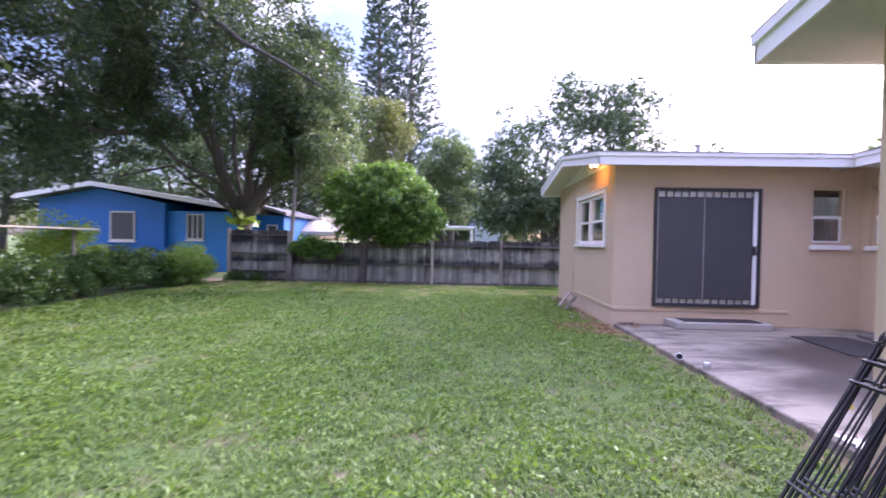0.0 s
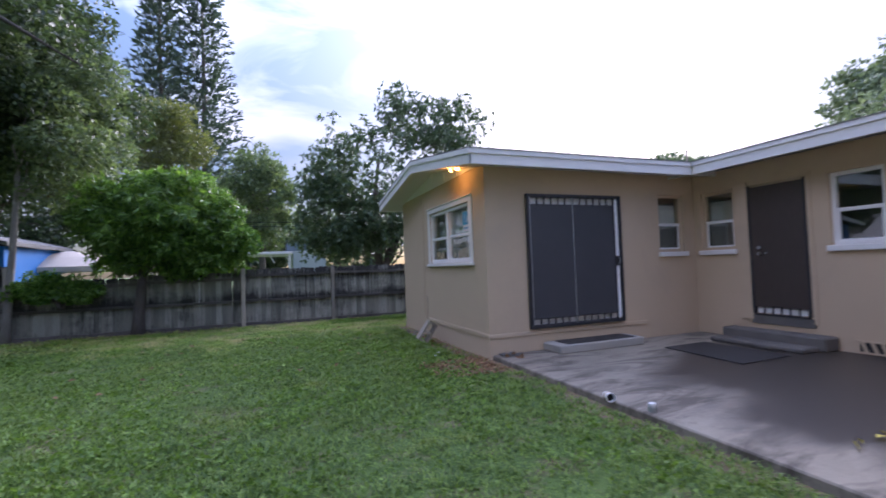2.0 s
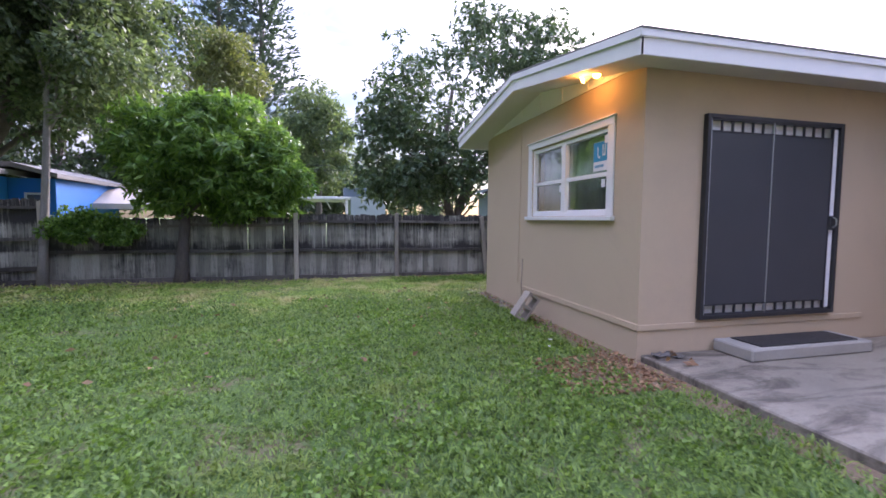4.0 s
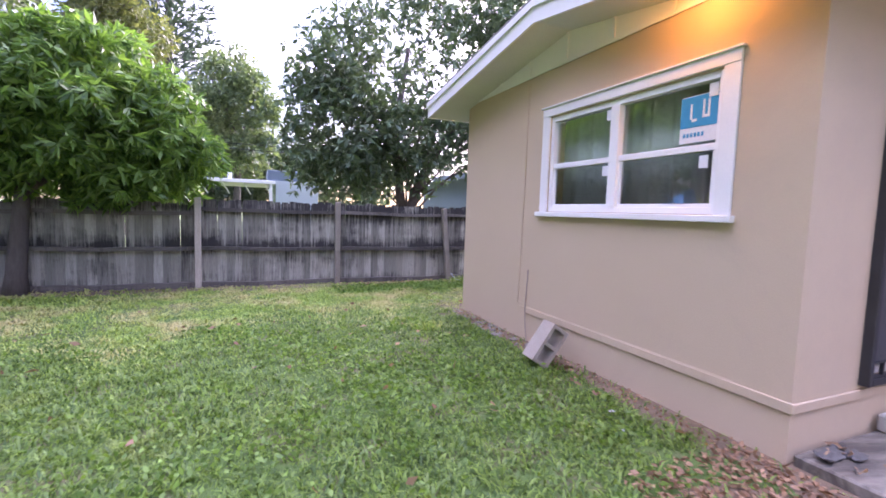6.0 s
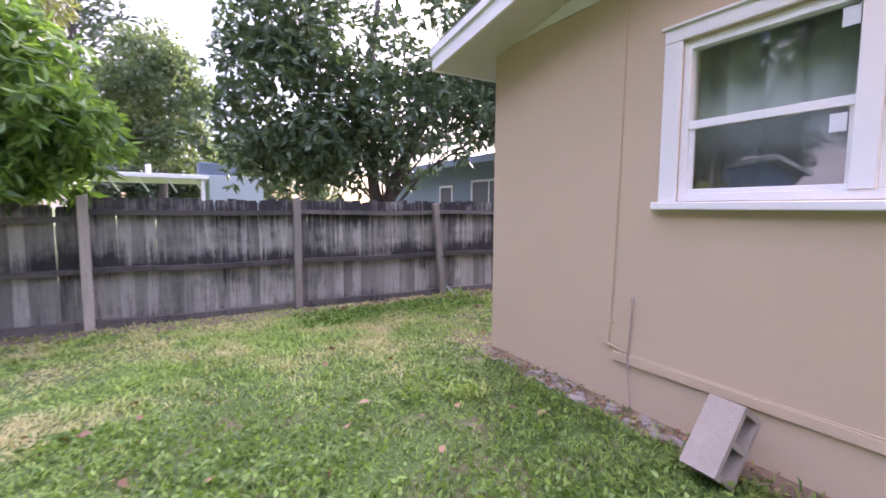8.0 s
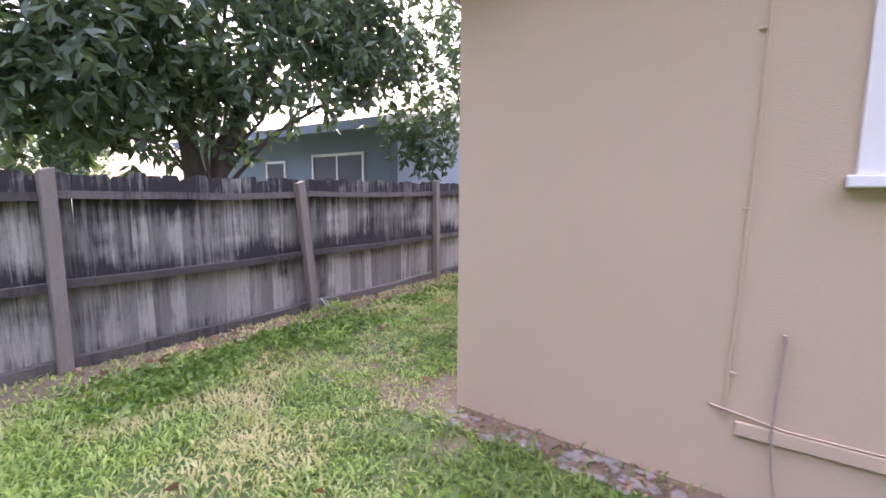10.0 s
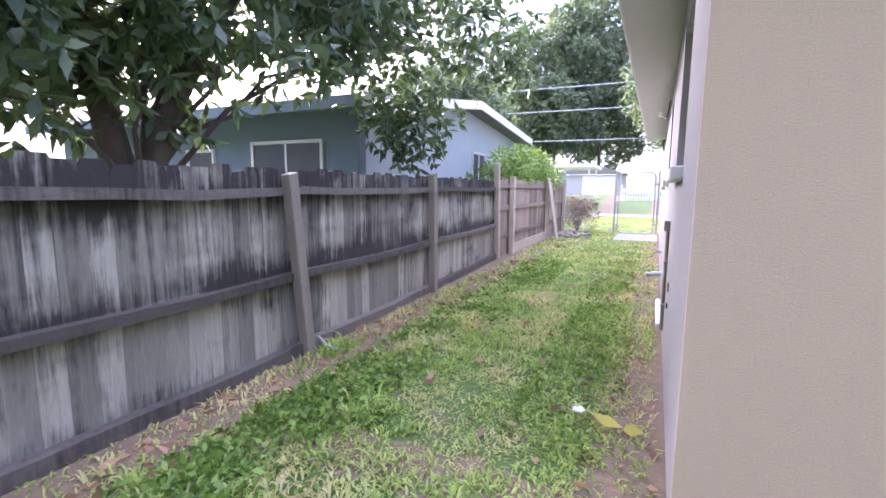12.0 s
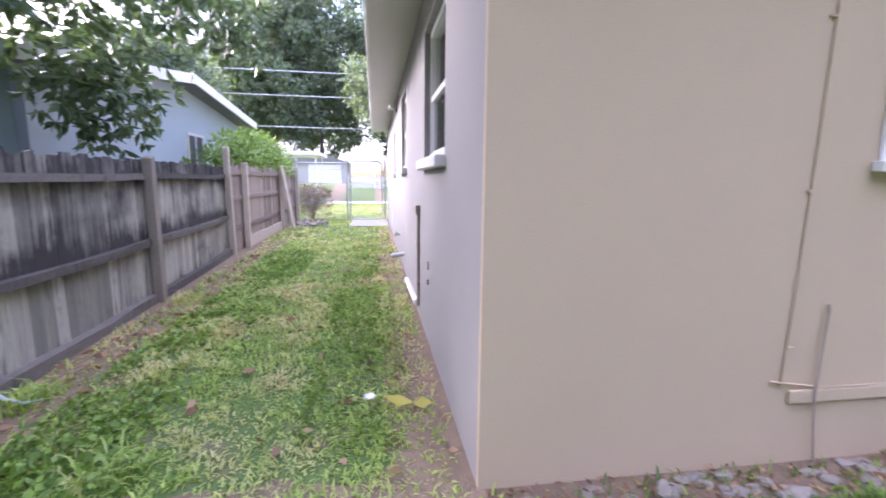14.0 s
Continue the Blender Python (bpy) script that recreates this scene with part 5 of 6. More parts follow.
# second oak to the west, mirrored in the window
# its two southern crowns are unseen, added to shade the wing and lawn
west_oak = tree("large branching oak at the west side of the yard, with unseen crowns added for shade", (-11.0, 6.5, 0), (-10.8, 6.5, 2.4), 0.4,
                [((-10.8, 5.5, 6.6), (4.4, 4.6, 3.4), 220, 120, -0.8), ((-9.0, -1.0, 6.2), (4.6, 4.4, 3.2), 220, 120, -0.8), ((-4.5, -6.5, 6.4), (5.0, 3.4, 3.0), 160, 120, -0.8)],
                (0.2, 0.1), M["oak"], M["bark"], limbs=10, clump=0.75, limb_radius=0.17)
# large lime leaves of a climber on its fork
climber = thing("climbing_plant", (-8.3, 17.6, 1.9), "large lime green climber leaves in the oak's fork", "plant")
n = 34
at = np.array([-8.25, 17.6, 2.2]) + rng.normal(size=(n, 3)) * np.array([0.32, 0.16, 0.13])
way = unit(rng.normal(size=(n, 3)) * np.array([1, 0.6, 0.5]) + np.array([0, -0.5, 0.1]))
leaf_part("leaf", *leaf_arrays(at, way, 0.38 * (0.7 + 0.5 * rng.random(n)), 0.26), M["lime"], climber)
part("stem", tube([(-8.35, 17.75, 1.7), (-8.3, 17.65, 2.3)], 0.03, 6), M["bark"], climber)

# slender tree standing in the fence line
tree("slender pale-barked tree rising from the fence line", (-5.95, 16.02, 0), (-5.75, 16.1, 3.6), 0.085,
     [((-5.4, 17.0, 5.6), (1.7, 1.9, 2.5), 120, 170, -1.0)], (0.13, 0.06), M["oak_light"], M["bark_pale"], limbs=7, clump=0.5)
# round bright green tree, its trunk against the fence
tree("rounded bright green tree with drooping leaf whorls", (-3.35, 15.98, 0), (-3.2, 16.05, 1.9), 0.13,
     [((-2.75, 16.35, 2.85), (1.75, 1.45, 1.36), 210, 117, -0.85), ((-1.6, 16.2, 2.3), (1.0, 1.0, 0.85), 70, 108, -0.9), ((-3.95, 16.6, 2.95), (0.75, 0.9, 0.6), 40, 140, -0.9), ((-2.6, 16.5, 1.9), (1.7, 0.9, 0.45), 70, 130, -1.0)],
     (0.20, 0.048), M["mango"], M["bark"], limbs=9, droop=0.5, clump=0.36, rosette=9)
# broad-leaved tree behind the fence, overhanging the side yard
broad = tree("broad-leaved dark green tree with several leaning stems", (3.25, 17.35, 0), (3.3, 17.3, 1.4), 0.11,
             [((3.9, 17.6, 4.7), (3.1, 1.9, 2.3), 165, 63, -0.9), ((1.7, 17.4, 3.0), (1.3, 1.0, 1.4), 80, 70, -0.95), ((6.4, 16.7, 4.0), (2.3, 1.2, 1.4), 46, 54, -0.8), ((7.0, 16.9, 2.4), (0.75, 0.5, 0.65), 22, 64, -1.0), ((4.8, 17.2, 6.4), (1.3, 1.1, 0.8), 28, 63, -1.0), ((3.9, 16.8, 3.1), (2.0, 0.9, 0.8), 66, 60, -0.9), ((2.9, 17.5, 2.5), (1.1, 0.6, 0.75), 26, 60, -0.9), ((6.2, 17.5, 6.6), (0.95, 0.9, 1.0), 34, 63, -1.0), ((3.9, 17.4, 7.1), (0.3, 0.35, 0.6), 9, 56, -1.0), ((1.6, 17.3, 4.4), (0.8, 0.8, 0.9), 26, 63, -1.0), ((5.2, 17.0, 3.55), (1.9, 0.7, 0.55), 46, 63, -1.0), ((1.9, 17.2, 2.3), (0.9, 0.7, 0.6), 36, 63, -1.0), ((8.6, 16.4, 4.0), (1.5, 0.9, 0.9), 36, 60, -0.9)],
             (0.175, 0.062), M["broad"], M["bark"], limbs=9, droop=0.45, clump=0.48, limb_radius=0.03, rosette=7)
part("stem", tube([(3.25, 17.35, 0.9), (3.45, 17.3, 1.9), (3.9, 17.2, 2.8), (4.6, 17.0, 3.9), (5.6, 16.8, 4.6)], [0.12, 0.115, 0.10, 0.075, 0.03], 8), M["bark"], broad, smooth=True)
part("stem", tube([(3.2, 17.35, 1.0), (3.1, 17.4, 2.0), (3.0, 17.5, 3.2), (3.3, 17.6, 5.2)], [0.12, 0.105, 0.09, 0.05], 8), M["bark"], broad, smooth=True)


def norfolk(x, y, height, spread, label):
    """A straight pine with level tiers of upswept boughs."""
    p = thing("pine_tree", (x, y, 0), label, "pine")
    part("trunk", tube([(x, y, -0.1), (x + 0.1, y, height * 0.5), (x, y, height)], [0.32, 0.2, 0.03], 8), M["bark"], p, smooth=True)
    ats, ways = [], []
    z = 3.0
    while z < height - 0.3:
        f = 1 - (z - 3.0) / (height - 3.0)
        reach = spread * (0.12 + 0.88 * f ** 0.8)
        n = 9
        for k in range(n):
            a = math.tau * (k + rng.random() * 0.6) / n + z
            r = reach * (0.75 + 0.35 * rng.random())
            m = int(38 * max(0.35, f) + 12)
            s = rng.random(m) ** 0.8
            droop = -0.12 * s * r + 0.22 * r * s ** 3
            side = rng.normal(size=m) * 0.10 * (0.6 + s)
            ats.append(np.stack([x + np.cos(a) * s * r - np.sin(a) * side, y + np.sin(a) * s * r + np.cos(a) * side, z + droop + rng.normal(size=m) * 0.07], -1))
            ways.append(np.tile([np.cos(a), np.sin(a), 0.5], (m, 1)) + rng.normal(size=(m, 3)) * 0.45)
        z += 0.8 + 0.3 * rng.random()
    at, way = np.concatenate(ats), unit(np.concatenate(ways))
    leaf_part("crown", *leaf_arrays(at, way, 0.55, 0.17), M["needle"], p)


norfolk(-5.0, 43, 27.0, 4.6, "tall dark pine with level upswept tiers")
norfolk(-8.2, 44, 26.5, 4.2, "second tall pine with level upswept tiers")


def far_tree(x, y, z, height, radii, label, material="far_leaf", count=120, per=90, leaf=(0.4, 0.22), clump=0.9):
    return tree(label, (x, y, z), (x + 0.2, y, z + height * 0.4), 0.22, [((x, y, z + height - radii[2]), radii, count, per, -0.9)], leaf, M[material], M["bark"], limbs=6, clump=clump, droop=0.15)


far_tree(-0.8, 35, 0, 9.6, (2.3, 2.2, 3.4), "greyish round tree in the distance", "oak_light", 150, 100, (0.26, 0.13), 0.6)
far_tree(-5.3, 31, 0, 11.2, (1.9, 2.0, 3.6), "feathery yellow-green tree behind the oak", "olive", 130, 110, (0.28, 0.08), 0.7)
far_tree(-12.5, 30, 0, 10.0, (4.0, 3.0, 4.6), "tall dark tree behind the blue house", "oak", 150, 110, (0.26, 0.14), 0.8)
far_tree(-20, 31, 0, 9.0, (4.6, 3.0, 4.0), "wide tree behind the blue house", "oak_light", 130, 100, (0.3, 0.16), 0.9)
far_tree(-28, 27, 0, 10.0, (5.0, 4.0, 4.4), "wide dark tree beyond the hedge", "oak", 130, 100, (0.3, 0.16), 0.9)
far_tree(-3.0, 50, 0, 6.0, (5.0, 2.0, 2.8), "low distant trees above the fence", "far_leaf", 110, 90, (0.4, 0.22), 0.9)
far_tree(6.0, 48, 0, 7.0, (6.0, 2.0, 3.2), "low distant trees behind the carport", "far_leaf", 110, 90, (0.4, 0.22), 0.9)
far_tree(24, 24, 0, 8.0, (4.0, 3.0, 2.6), "rounded tree rising behind the roof", "far_leaf", 120, 100, (0.3, 0.16), 0.8)
far_tree(24, 12.5, 0, 8.4, (2.6, 2.2, 2.6), "thin tree rising behind the patio roof", "far_leaf", 90, 80, (0.25, 0.12), 0.8)
for k, (x, y, h, r) in enumerate(((56, 8, 19, 6.5), (54, 19.5, 22, 6.5), (52, 24, 19, 6.0), (58, 31, 15, 6.5), (50, 9.0, 10, 4.0), (60, -2, 16, 7.0), (66, 22, 18, 7.5))):
    far_tree(x, y, 0.9, h, (r, r, h * 0.42), "tall street tree in dense leaf", "far_leaf", 170, 80, (0.55, 0.3), 1.2)


# ---- loose things ----
def cinder_block():
    """A two-cell concrete block leaning on the wall."""
    b = thing("concrete_block", (2.6, 10.82, 0), "grey two-cell concrete block leaning against the wall", "block")
    L, H, D, w = 0.40, 0.195, 0.195, 0.032
    bm = bmesh.new()
    cells = [(w, L / 2 - w / 2), (L / 2 + w / 2, L - w)]
    us = [0, cells[0][0], cells[0][1], cells[1][0], cells[1][1], L]
    for i in range(5):
        if i in (1, 3):
            add_box(bm, us[i], us[i + 1], 0, D, 0, w)
            add_box(bm, us[i], us[i + 1], 0, D, H - w, H)
        else:
            add_box(bm, us[i], us[i + 1], 0, D, 0, H)
    bmesh.ops.remove_doubles(bm, verts=bm.verts, dist=0.0005)
    turn = Matrix.Translation((2.50, 10.72, 0.0)) @ Matrix.Rotation(radians(-4), 4, "Z") @ Matrix.Rotation(radians(-55), 4, "Y") @ Matrix.Translation((-0.06, 0, -0.01))
    bmesh.ops.transform(bm, matrix=turn, verts=bm.verts)
    lowest = min(v.co.z for v in bm.verts)
    most = max(v.co.x for v in bm.verts)
    for v in bm.verts:
        v.co.z -= lowest + 0.005
        v.co.x += WEST - 0.002 - most if most > WEST - 0.002 else 0
    part("body", bm, M["block"], b)


cinder_block()


def iron_panel(k):
    """A wrought iron fence panel with spear finials, leaning in a stack against the wing."""
    bx, tx = 1.92 + 0.07 * k, 2.48 + 0.045 * k
    y0, y1 = 0.75 - 0.05 * k, 3.20 + 0.06 * (k % 3) - 0.03 * k
    H = 1.0 - 0.02 * (k % 2)
    p = thing("iron_fence_panel", ((bx + tx) / 2, (y0 + y1) / 2, 0), "black wrought iron fence panel leaning in a stack", "fence panel", "stacked iron panels")

    def at(y, z, off=0.0):
        return (bx + (tx - bx) * z / H + off, y, z)

    for z in (0.14, H - 0.26, H - 0.14):
        bm = add_tube(bmesh.new(), [at(y0, z), at(y1, z)], 0.011, 4)
        part("rail", bm, M["iron"], p)
    n = 22
    for j in range(n):
        y = y0 + (y1 - y0) * (j + 0.15) / (n - 0.7)
        thick = 0.011 if j in (0, n - 1) else 0.0065
        lift = 0.0 if j % 2 else 0.03
        part("bar", tube([at(y, 0.01, 0.01), at(y, H - 0.07 + lift, 0.01)], thick, 5), M["iron"], p)
        z = H - 0.07 + lift
        f = part("finial", tube([at(y, z, 0.01), at(y, z + 0.02, 0.01), at(y, z + 0.045, 0.01), at(y, z + 0.065, 0.01), at(y, z + 0.10, 0.01)], [0.007, 0.011, 0.006, 0.012, 0.002], 6), M["iron"], p)
        part("collar", box(at(y, z + 0.03)[0] + 0.0, at(y, z + 0.03)[0] + 0.018, y - 0.022, y + 0.022, z + 0.03, z + 0.04, 0), M["iron"], f)


for k in range(7):
    iron_panel(k)

# conduit, wiggly strand and cables on the walls
cond = thing("wall_conduit", (WEST, 11.76, 0.3), "thin painted conduit running up the wall", "conduit")
part("pipe", tube([(WEST - 0.006, 11.84, 0.40), (WEST - 0.007, 11.82, 0.9), (WEST - 0.006, 11.80, 1.7), (WEST - 0.006, 11.785, 2.95)], 0.0065), M["stucco"], cond)
for z in (0.6, 1.35, 2.1):
    part("clip", box(WEST - 0.014, WEST - 0.001, 11.80, 11.83, z, z + 0.012, 0.002), M["stucco"], cond)
# a thin wiggly strand, no pipe, drawn as a capped tube
strand = thing("wall_strand", (WEST, 11.6, 0), "short thin wiggly strand rising by the wall", "pipe")
part("pipe", tube([(WEST - 0.02, 11.60, -0.05), (WEST - 0.022, 11.64, 0.20), (WEST - 0.022, 11.655, 0.36), (WEST - 0.016, 11.635, 0.78)], [0.005, 0.005, 0.007, 0.007]), M["conduit"], strand)
part("cap", tube([(WEST - 0.016, 11.635, 0.78), (WEST - 0.016, 11.64, 0.82)], [0.011, 0.008]), M["conduit"], strand)
wire = thing("loose_cable", (WEST, 11.0, 0.38), "thin loose cable lying along the ledge", "cable")
part("cable", tube([(WEST - 0.012, 11.9, 0.44), (WEST - 0.014, 11.6, 0.394), (WEST - 0.012, 11.2, 0.393), (WEST - 0.012, 10.2, 0.392), (WEST - 0.012, 9.2, 0.392)], 0.005, 5), M["stucco"], wire)
nc = thing("wall_conduit", (5.6, NORTH, 0), "grey conduit with a box on the side wall", "conduit")
part("pipe", tube([(5.5, NORTH + 0.016, 0.12), (5.5, NORTH + 0.016, 1.05)], 0.016), M["conduit"], nc)
part("junction_box", box(5.45, 5.55, NORTH + 0.002, NORTH + 0.05, 1.05, 1.14, 0.004), M["conduit"], nc)
for z in (0.35, 0.75):
    part("clip", box(5.46, 5.54, NORTH + 0.001, NORTH + 0.035, z, z + 0.025, 0.002), M["conduit"], nc)
white_pipe = thing("white_pipe", (6.5, NORTH + 0.05, 0), "white plastic pipe along the foot of the wall", "pipe")
part("pipe", tube([(5.5, NORTH + 0.035, 0.15), (6.2, NORTH + 0.035, 0.11), (6.9, NORTH + 0.035, 0.08)], 0.03, 10), M["pvc"], white_pipe)
drain = thing("drain_pipe", (7.98, NORTH, 0.22), "short drain pipe standing out of the wall", "pipe")
part("pipe", tube([(7.98, NORTH - 0.02, 0.24), (7.98, NORTH + 0.2, 0.21)], 0.035, 10), M["galvanised"], drain)
tap = thing("garden_tap", (9.0, NORTH, 0.4), "small brass tap on the side wall", "tap")
part("body", tube([(9.0, NORTH - 0.01, 0.42), (9.0, NORTH + 0.08, 0.42), (9.0, NORTH + 0.11, 0.37)], 0.014), M["conduit"], tap)
part("wheel", tube([(9.0, NORTH + 0.07, 0.45), (9.0, NORTH + 0.07, 0.465)], 0.03, 10), M["galvanised"], tap)
hole = thing("wall_fitting", (4.6, NORTH, 0.6), "small grey wall fitting", "fitting")
part("plate", box(4.73, 4.79, NORTH + 0.001, NORTH + 0.014, 0.64, 0.71, 0.003), M["conduit"], hole)
part("plate", box(4.74, 4.78, NORTH + 0.001, NORTH + 0.012, 0.51, 0.55, 0.003), M["rubber"], hole)
drop = thing("service_bracket", (9.6, NORTH, 2.6), "grey cable bracket under the side eave", "bracket")
part("arm", tube([(9.6, NORTH, 2.62), (9.6, NORTH + 0.16, 2.66)], 0.014), M["galvanised"], drop)
part("cable", tube([(9.6, NORTH + 0.15, 2.66), (8.9, NORTH + 0.06, 2.5), (8.6, NORTH + 0.03, 2.72)], 0.009, 5), M["rubber"], drop)
part("insulator", tube([(9.6, NORTH + 0.14, 2.64), (9.6, NORTH + 0.14, 2.72)], [0.03, 0.022], 10), M["pvc"], drop)

# litter on the patio edge
cup = thing("paper_cup", (2.86, 6.26, 0.075), "crushed white paper cup lying on the patio edge", "cup")
part("cup_wall", add_tube(bmesh.new(), [(2.885, 6.37, 0.108), (2.86, 6.31, 0.113), (2.825, 6.235, 0.118)], [0.032, 0.036, 0.043], 14, False), M["plastic"], cup)
part("base", tube([(2.886, 6.373, 0.108), (2.883, 6.366, 0.108)], 0.032, 14), M["plastic"], cup)
part("inside", tube([(2.842, 6.272, 0.116), (2.84, 6.268, 0.116)], 0.037, 14), M["rubber"], cup, "dark inside of the cup")
part("rim", tube([(2.8252 + 0.0395 * math.cos(k * math.tau / 14), 6.235 - 0.0185 * math.cos(k * math.tau / 14), 0.118 + 0.043 * math.sin(k * math.tau / 14)) for k in range(15)], 0.005, 6), M["plastic"], cup)
part("printed_band", add_tube(bmesh.new(), [(2.872, 6.34, 0.111), (2.85, 6.29, 0.1145)], [0.0355, 0.0395], 14, False), M["canvas"], cup, "pinkish printed band")
can = thing("small_jar", (2.96, 5.86, 0.075), "small pale glass jar on the patio edge", "jar")
part("body", tube([(2.96, 5.86, 0.075), (2.96, 5.86, 0.12), (2.96, 5.86, 0.135)], [0.038, 0.038, 0.03], 12), M["galvanised"], can)
part("lid", tube([(2.96, 5.86, 0.135), (2.96, 5.86, 0.15)], 0.034, 12), M["plastic"], can)


def crumple(name, x, y, z, size, label, category, material="plastic"):
    t = thing(name, (x, y, z), label, category)
    n = 9
    gx, gy = np.meshgrid(np.linspace(-1, 1, n), np.linspace(-1, 1, n), indexing="ij")
    h = np.array([[noise.noise(Vector((a * 2.4 + x, b * 2.4 + y, 3))) for b in np.linspace(-1, 1, n)] for a in np.linspace(-1, 1, n)])
    h2 = np.array([[noise.noise(Vector((a * 1.6 + y, b * 1.6 + x, 9))) for b in np.linspace(-1, 1, n)] for a in np.linspace(-1, 1, n)])
    v = np.stack([x + gx * size[0] * (0.8 + 0.5 * h2), y + gy * size[1] * (0.8 + 0.5 * h), z + 0.006 + size[2] * np.abs(h) * 2], -1).reshape(-1, 3)
    idx = np.arange(n * n).reshape(n, n)
    f = np.stack([idx[:-1, :-1], idx[1:, :-1], idx[1:, 1:], idx[:-1, 1:]], -1).reshape(-1, 4)
    leaf_part("sheet", v, f, M[material], t).modifiers.new("thickness", "SOLIDIFY").thickness = 0.002
    return t


crumple("plastic_bag", 2.98, 3.88, 0.075, (0.08, 0.15, 0.022), "crumpled white plastic bag on the patio corner", "bag")
crumple("roof_felt_scrap", 3.06, 8.72, 0.078, (0.16, 0.06, 0.035), "torn grey roofing scrap in the patio corner", "scrap", "dark_step")
crumple("roof_felt_scrap", 3.2, 8.66, 0.078, (0.09, 0.05, 0.02), "torn grey roofing scrap in the patio corner", "scrap", "dark_step")
crumple("paper_scrap", 2.35, 9.75, 0.015, (0.026, 0.02, 0.012), "small white scrap in the grass", "scrap")
crumple("paper_scrap", 2.2, 9.5, 0.015, (0.022, 0.018, 0.012), "small white scrap in the grass", "scrap")
crumple("paper_scrap", 3.75, 13.83, 0.02, (0.05, 0.05, 0.02), "small pale scrap in the side grass", "scrap")
hose = thing("short_hose", (3.95, 15.8, 0), "short pale blue hose end by the fence post", "hose")
part("hose", tube([(3.86, 16.0, 0.16), (3.89, 15.95, 0.09), (3.93, 15.89, 0.04), (3.99, 15.82, 0.03)], 0.009, 8), M["pale_blue"], hose)


def rock(x, y, z, s, seed):
    bm = bmesh.new()
    bmesh.ops.create_icosphere(bm, subdivisions=2, radius=1)
    for v in bm.verts:
        k = 0.75 + 0.5 * noise.noise(v.co * 1.3 + Vector((seed, seed * 2, 0)))
        v.co = Vector((v.co.x * s[0], v.co.y * s[1], v.co.z * s[2])) * k + Vector((x, y, z + s[2] * 0.35))
    r = tagged(part("rock", bm, M["stone"]), "pale broken rock lying on the soil", "rock", "broken rocks")
    return r


rr = random.Random(5)
for k in range(26):
    rock(15.2 + rr.uniform(-0.9, 0.9), 15.65 + rr.uniform(-0.5, 0.35), rr.uniform(0, 0.06), (rr.uniform(0.07, 0.16), rr.uniform(0.07, 0.16), rr.uniform(0.05, 0.1)), k)
for k in range(44):
    rock(WEST - 0.05 - rr.uniform(0, 0.2), rr.uniform(11.1, 13.35), -0.005, (rr.uniform(0.025, 0.06), rr.uniform(0.03, 0.09), rr.uniform(0.012, 0.03)), 40 + k)


def flat_leaves(name, count, where, z, size, material, label, category):
    at = np.stack([*where(count), np.full(count, z) + 0.02 * rng.random(count)], -1)
    way = unit(np.stack([rng.normal(size=count), rng.normal(size=count), rng.normal(size=count) * 0.18], -1))
    v, f = leaf_arrays(at, way, size * (0.6 + 0.8 * rng.random(count)), size * 0.55, 0.15)
    v[:, 2] = np.maximum(v[:, 2], z - 0.01)
    ob = leaf_part(name, v, f, material, None)
    return tagged(ob, label, category, kind="stuff")


def strip(x0, x1, y0, y1):
    return lambda n: (x0 + (x1 - x0) * rng.random(n), y0 + (y1 - y0) * rng.random(n))


flat_leaves("fallen_leaves", 230, strip(1.5, 10, 15.55, 16.05), 0.015, 0.085, M["dry_leaf"], "brown fallen leaves along the fence foot", "leaves")
flat_leaves("fallen_leaves", 110, strip(3, 12, 13.45, 15.6), 0.03, 0.085, M["dry_leaf"], "scattered brown leaves in the side yard", "leaves")
flat_leaves("fallen_leaves", 150, strip(3, 12, 13.42, 14.0), 0.015, 0.07, M["dry_leaf"], "brown leaf litter along the side wall", "leaves")
flat_leaves("fallen_leaves", 60, strip(-3, 2.6, 9, 14), 0.05, 0.08, M["dry_leaf"], "scattered brown leaves on the lawn", "leaves")
flat_leaves("leaf_litter", 420, strip(2.58, 2.83, 8.9, 13.3), 0.008, 0.035, M["dry_leaf"], "brown litter on the bare strip by the wall", "litter")
flat_leaves("leaf_litter", 1100, strip(1.75, 2.8, 8.1, 9.1), 0.008, 0.05, M["dry_leaf"], "brown mulch litter by the house corner", "litter")
flat_leaves("yellow_leaves", 5, strip(3.6, 4.1, 4.5, 4.9), 0.082, 0.11, M["yellow_leaf"], "yellow leaves lying on the patio", "leaves")
flat_leaves("yellow_leaves", 2, strip(3.58, 3.68, 13.5, 13.57), 0.035, 0.15, M["yellow_leaf"], "yellow-green leaves lying by the side wall", "leaves")
flat_leaves("leaf_litter", 12, strip(2.92, 3.3, 8.3, 8.75), 0.085, 0.10, M["dry_leaf"], "dry leaves in the patio corner", "litter")


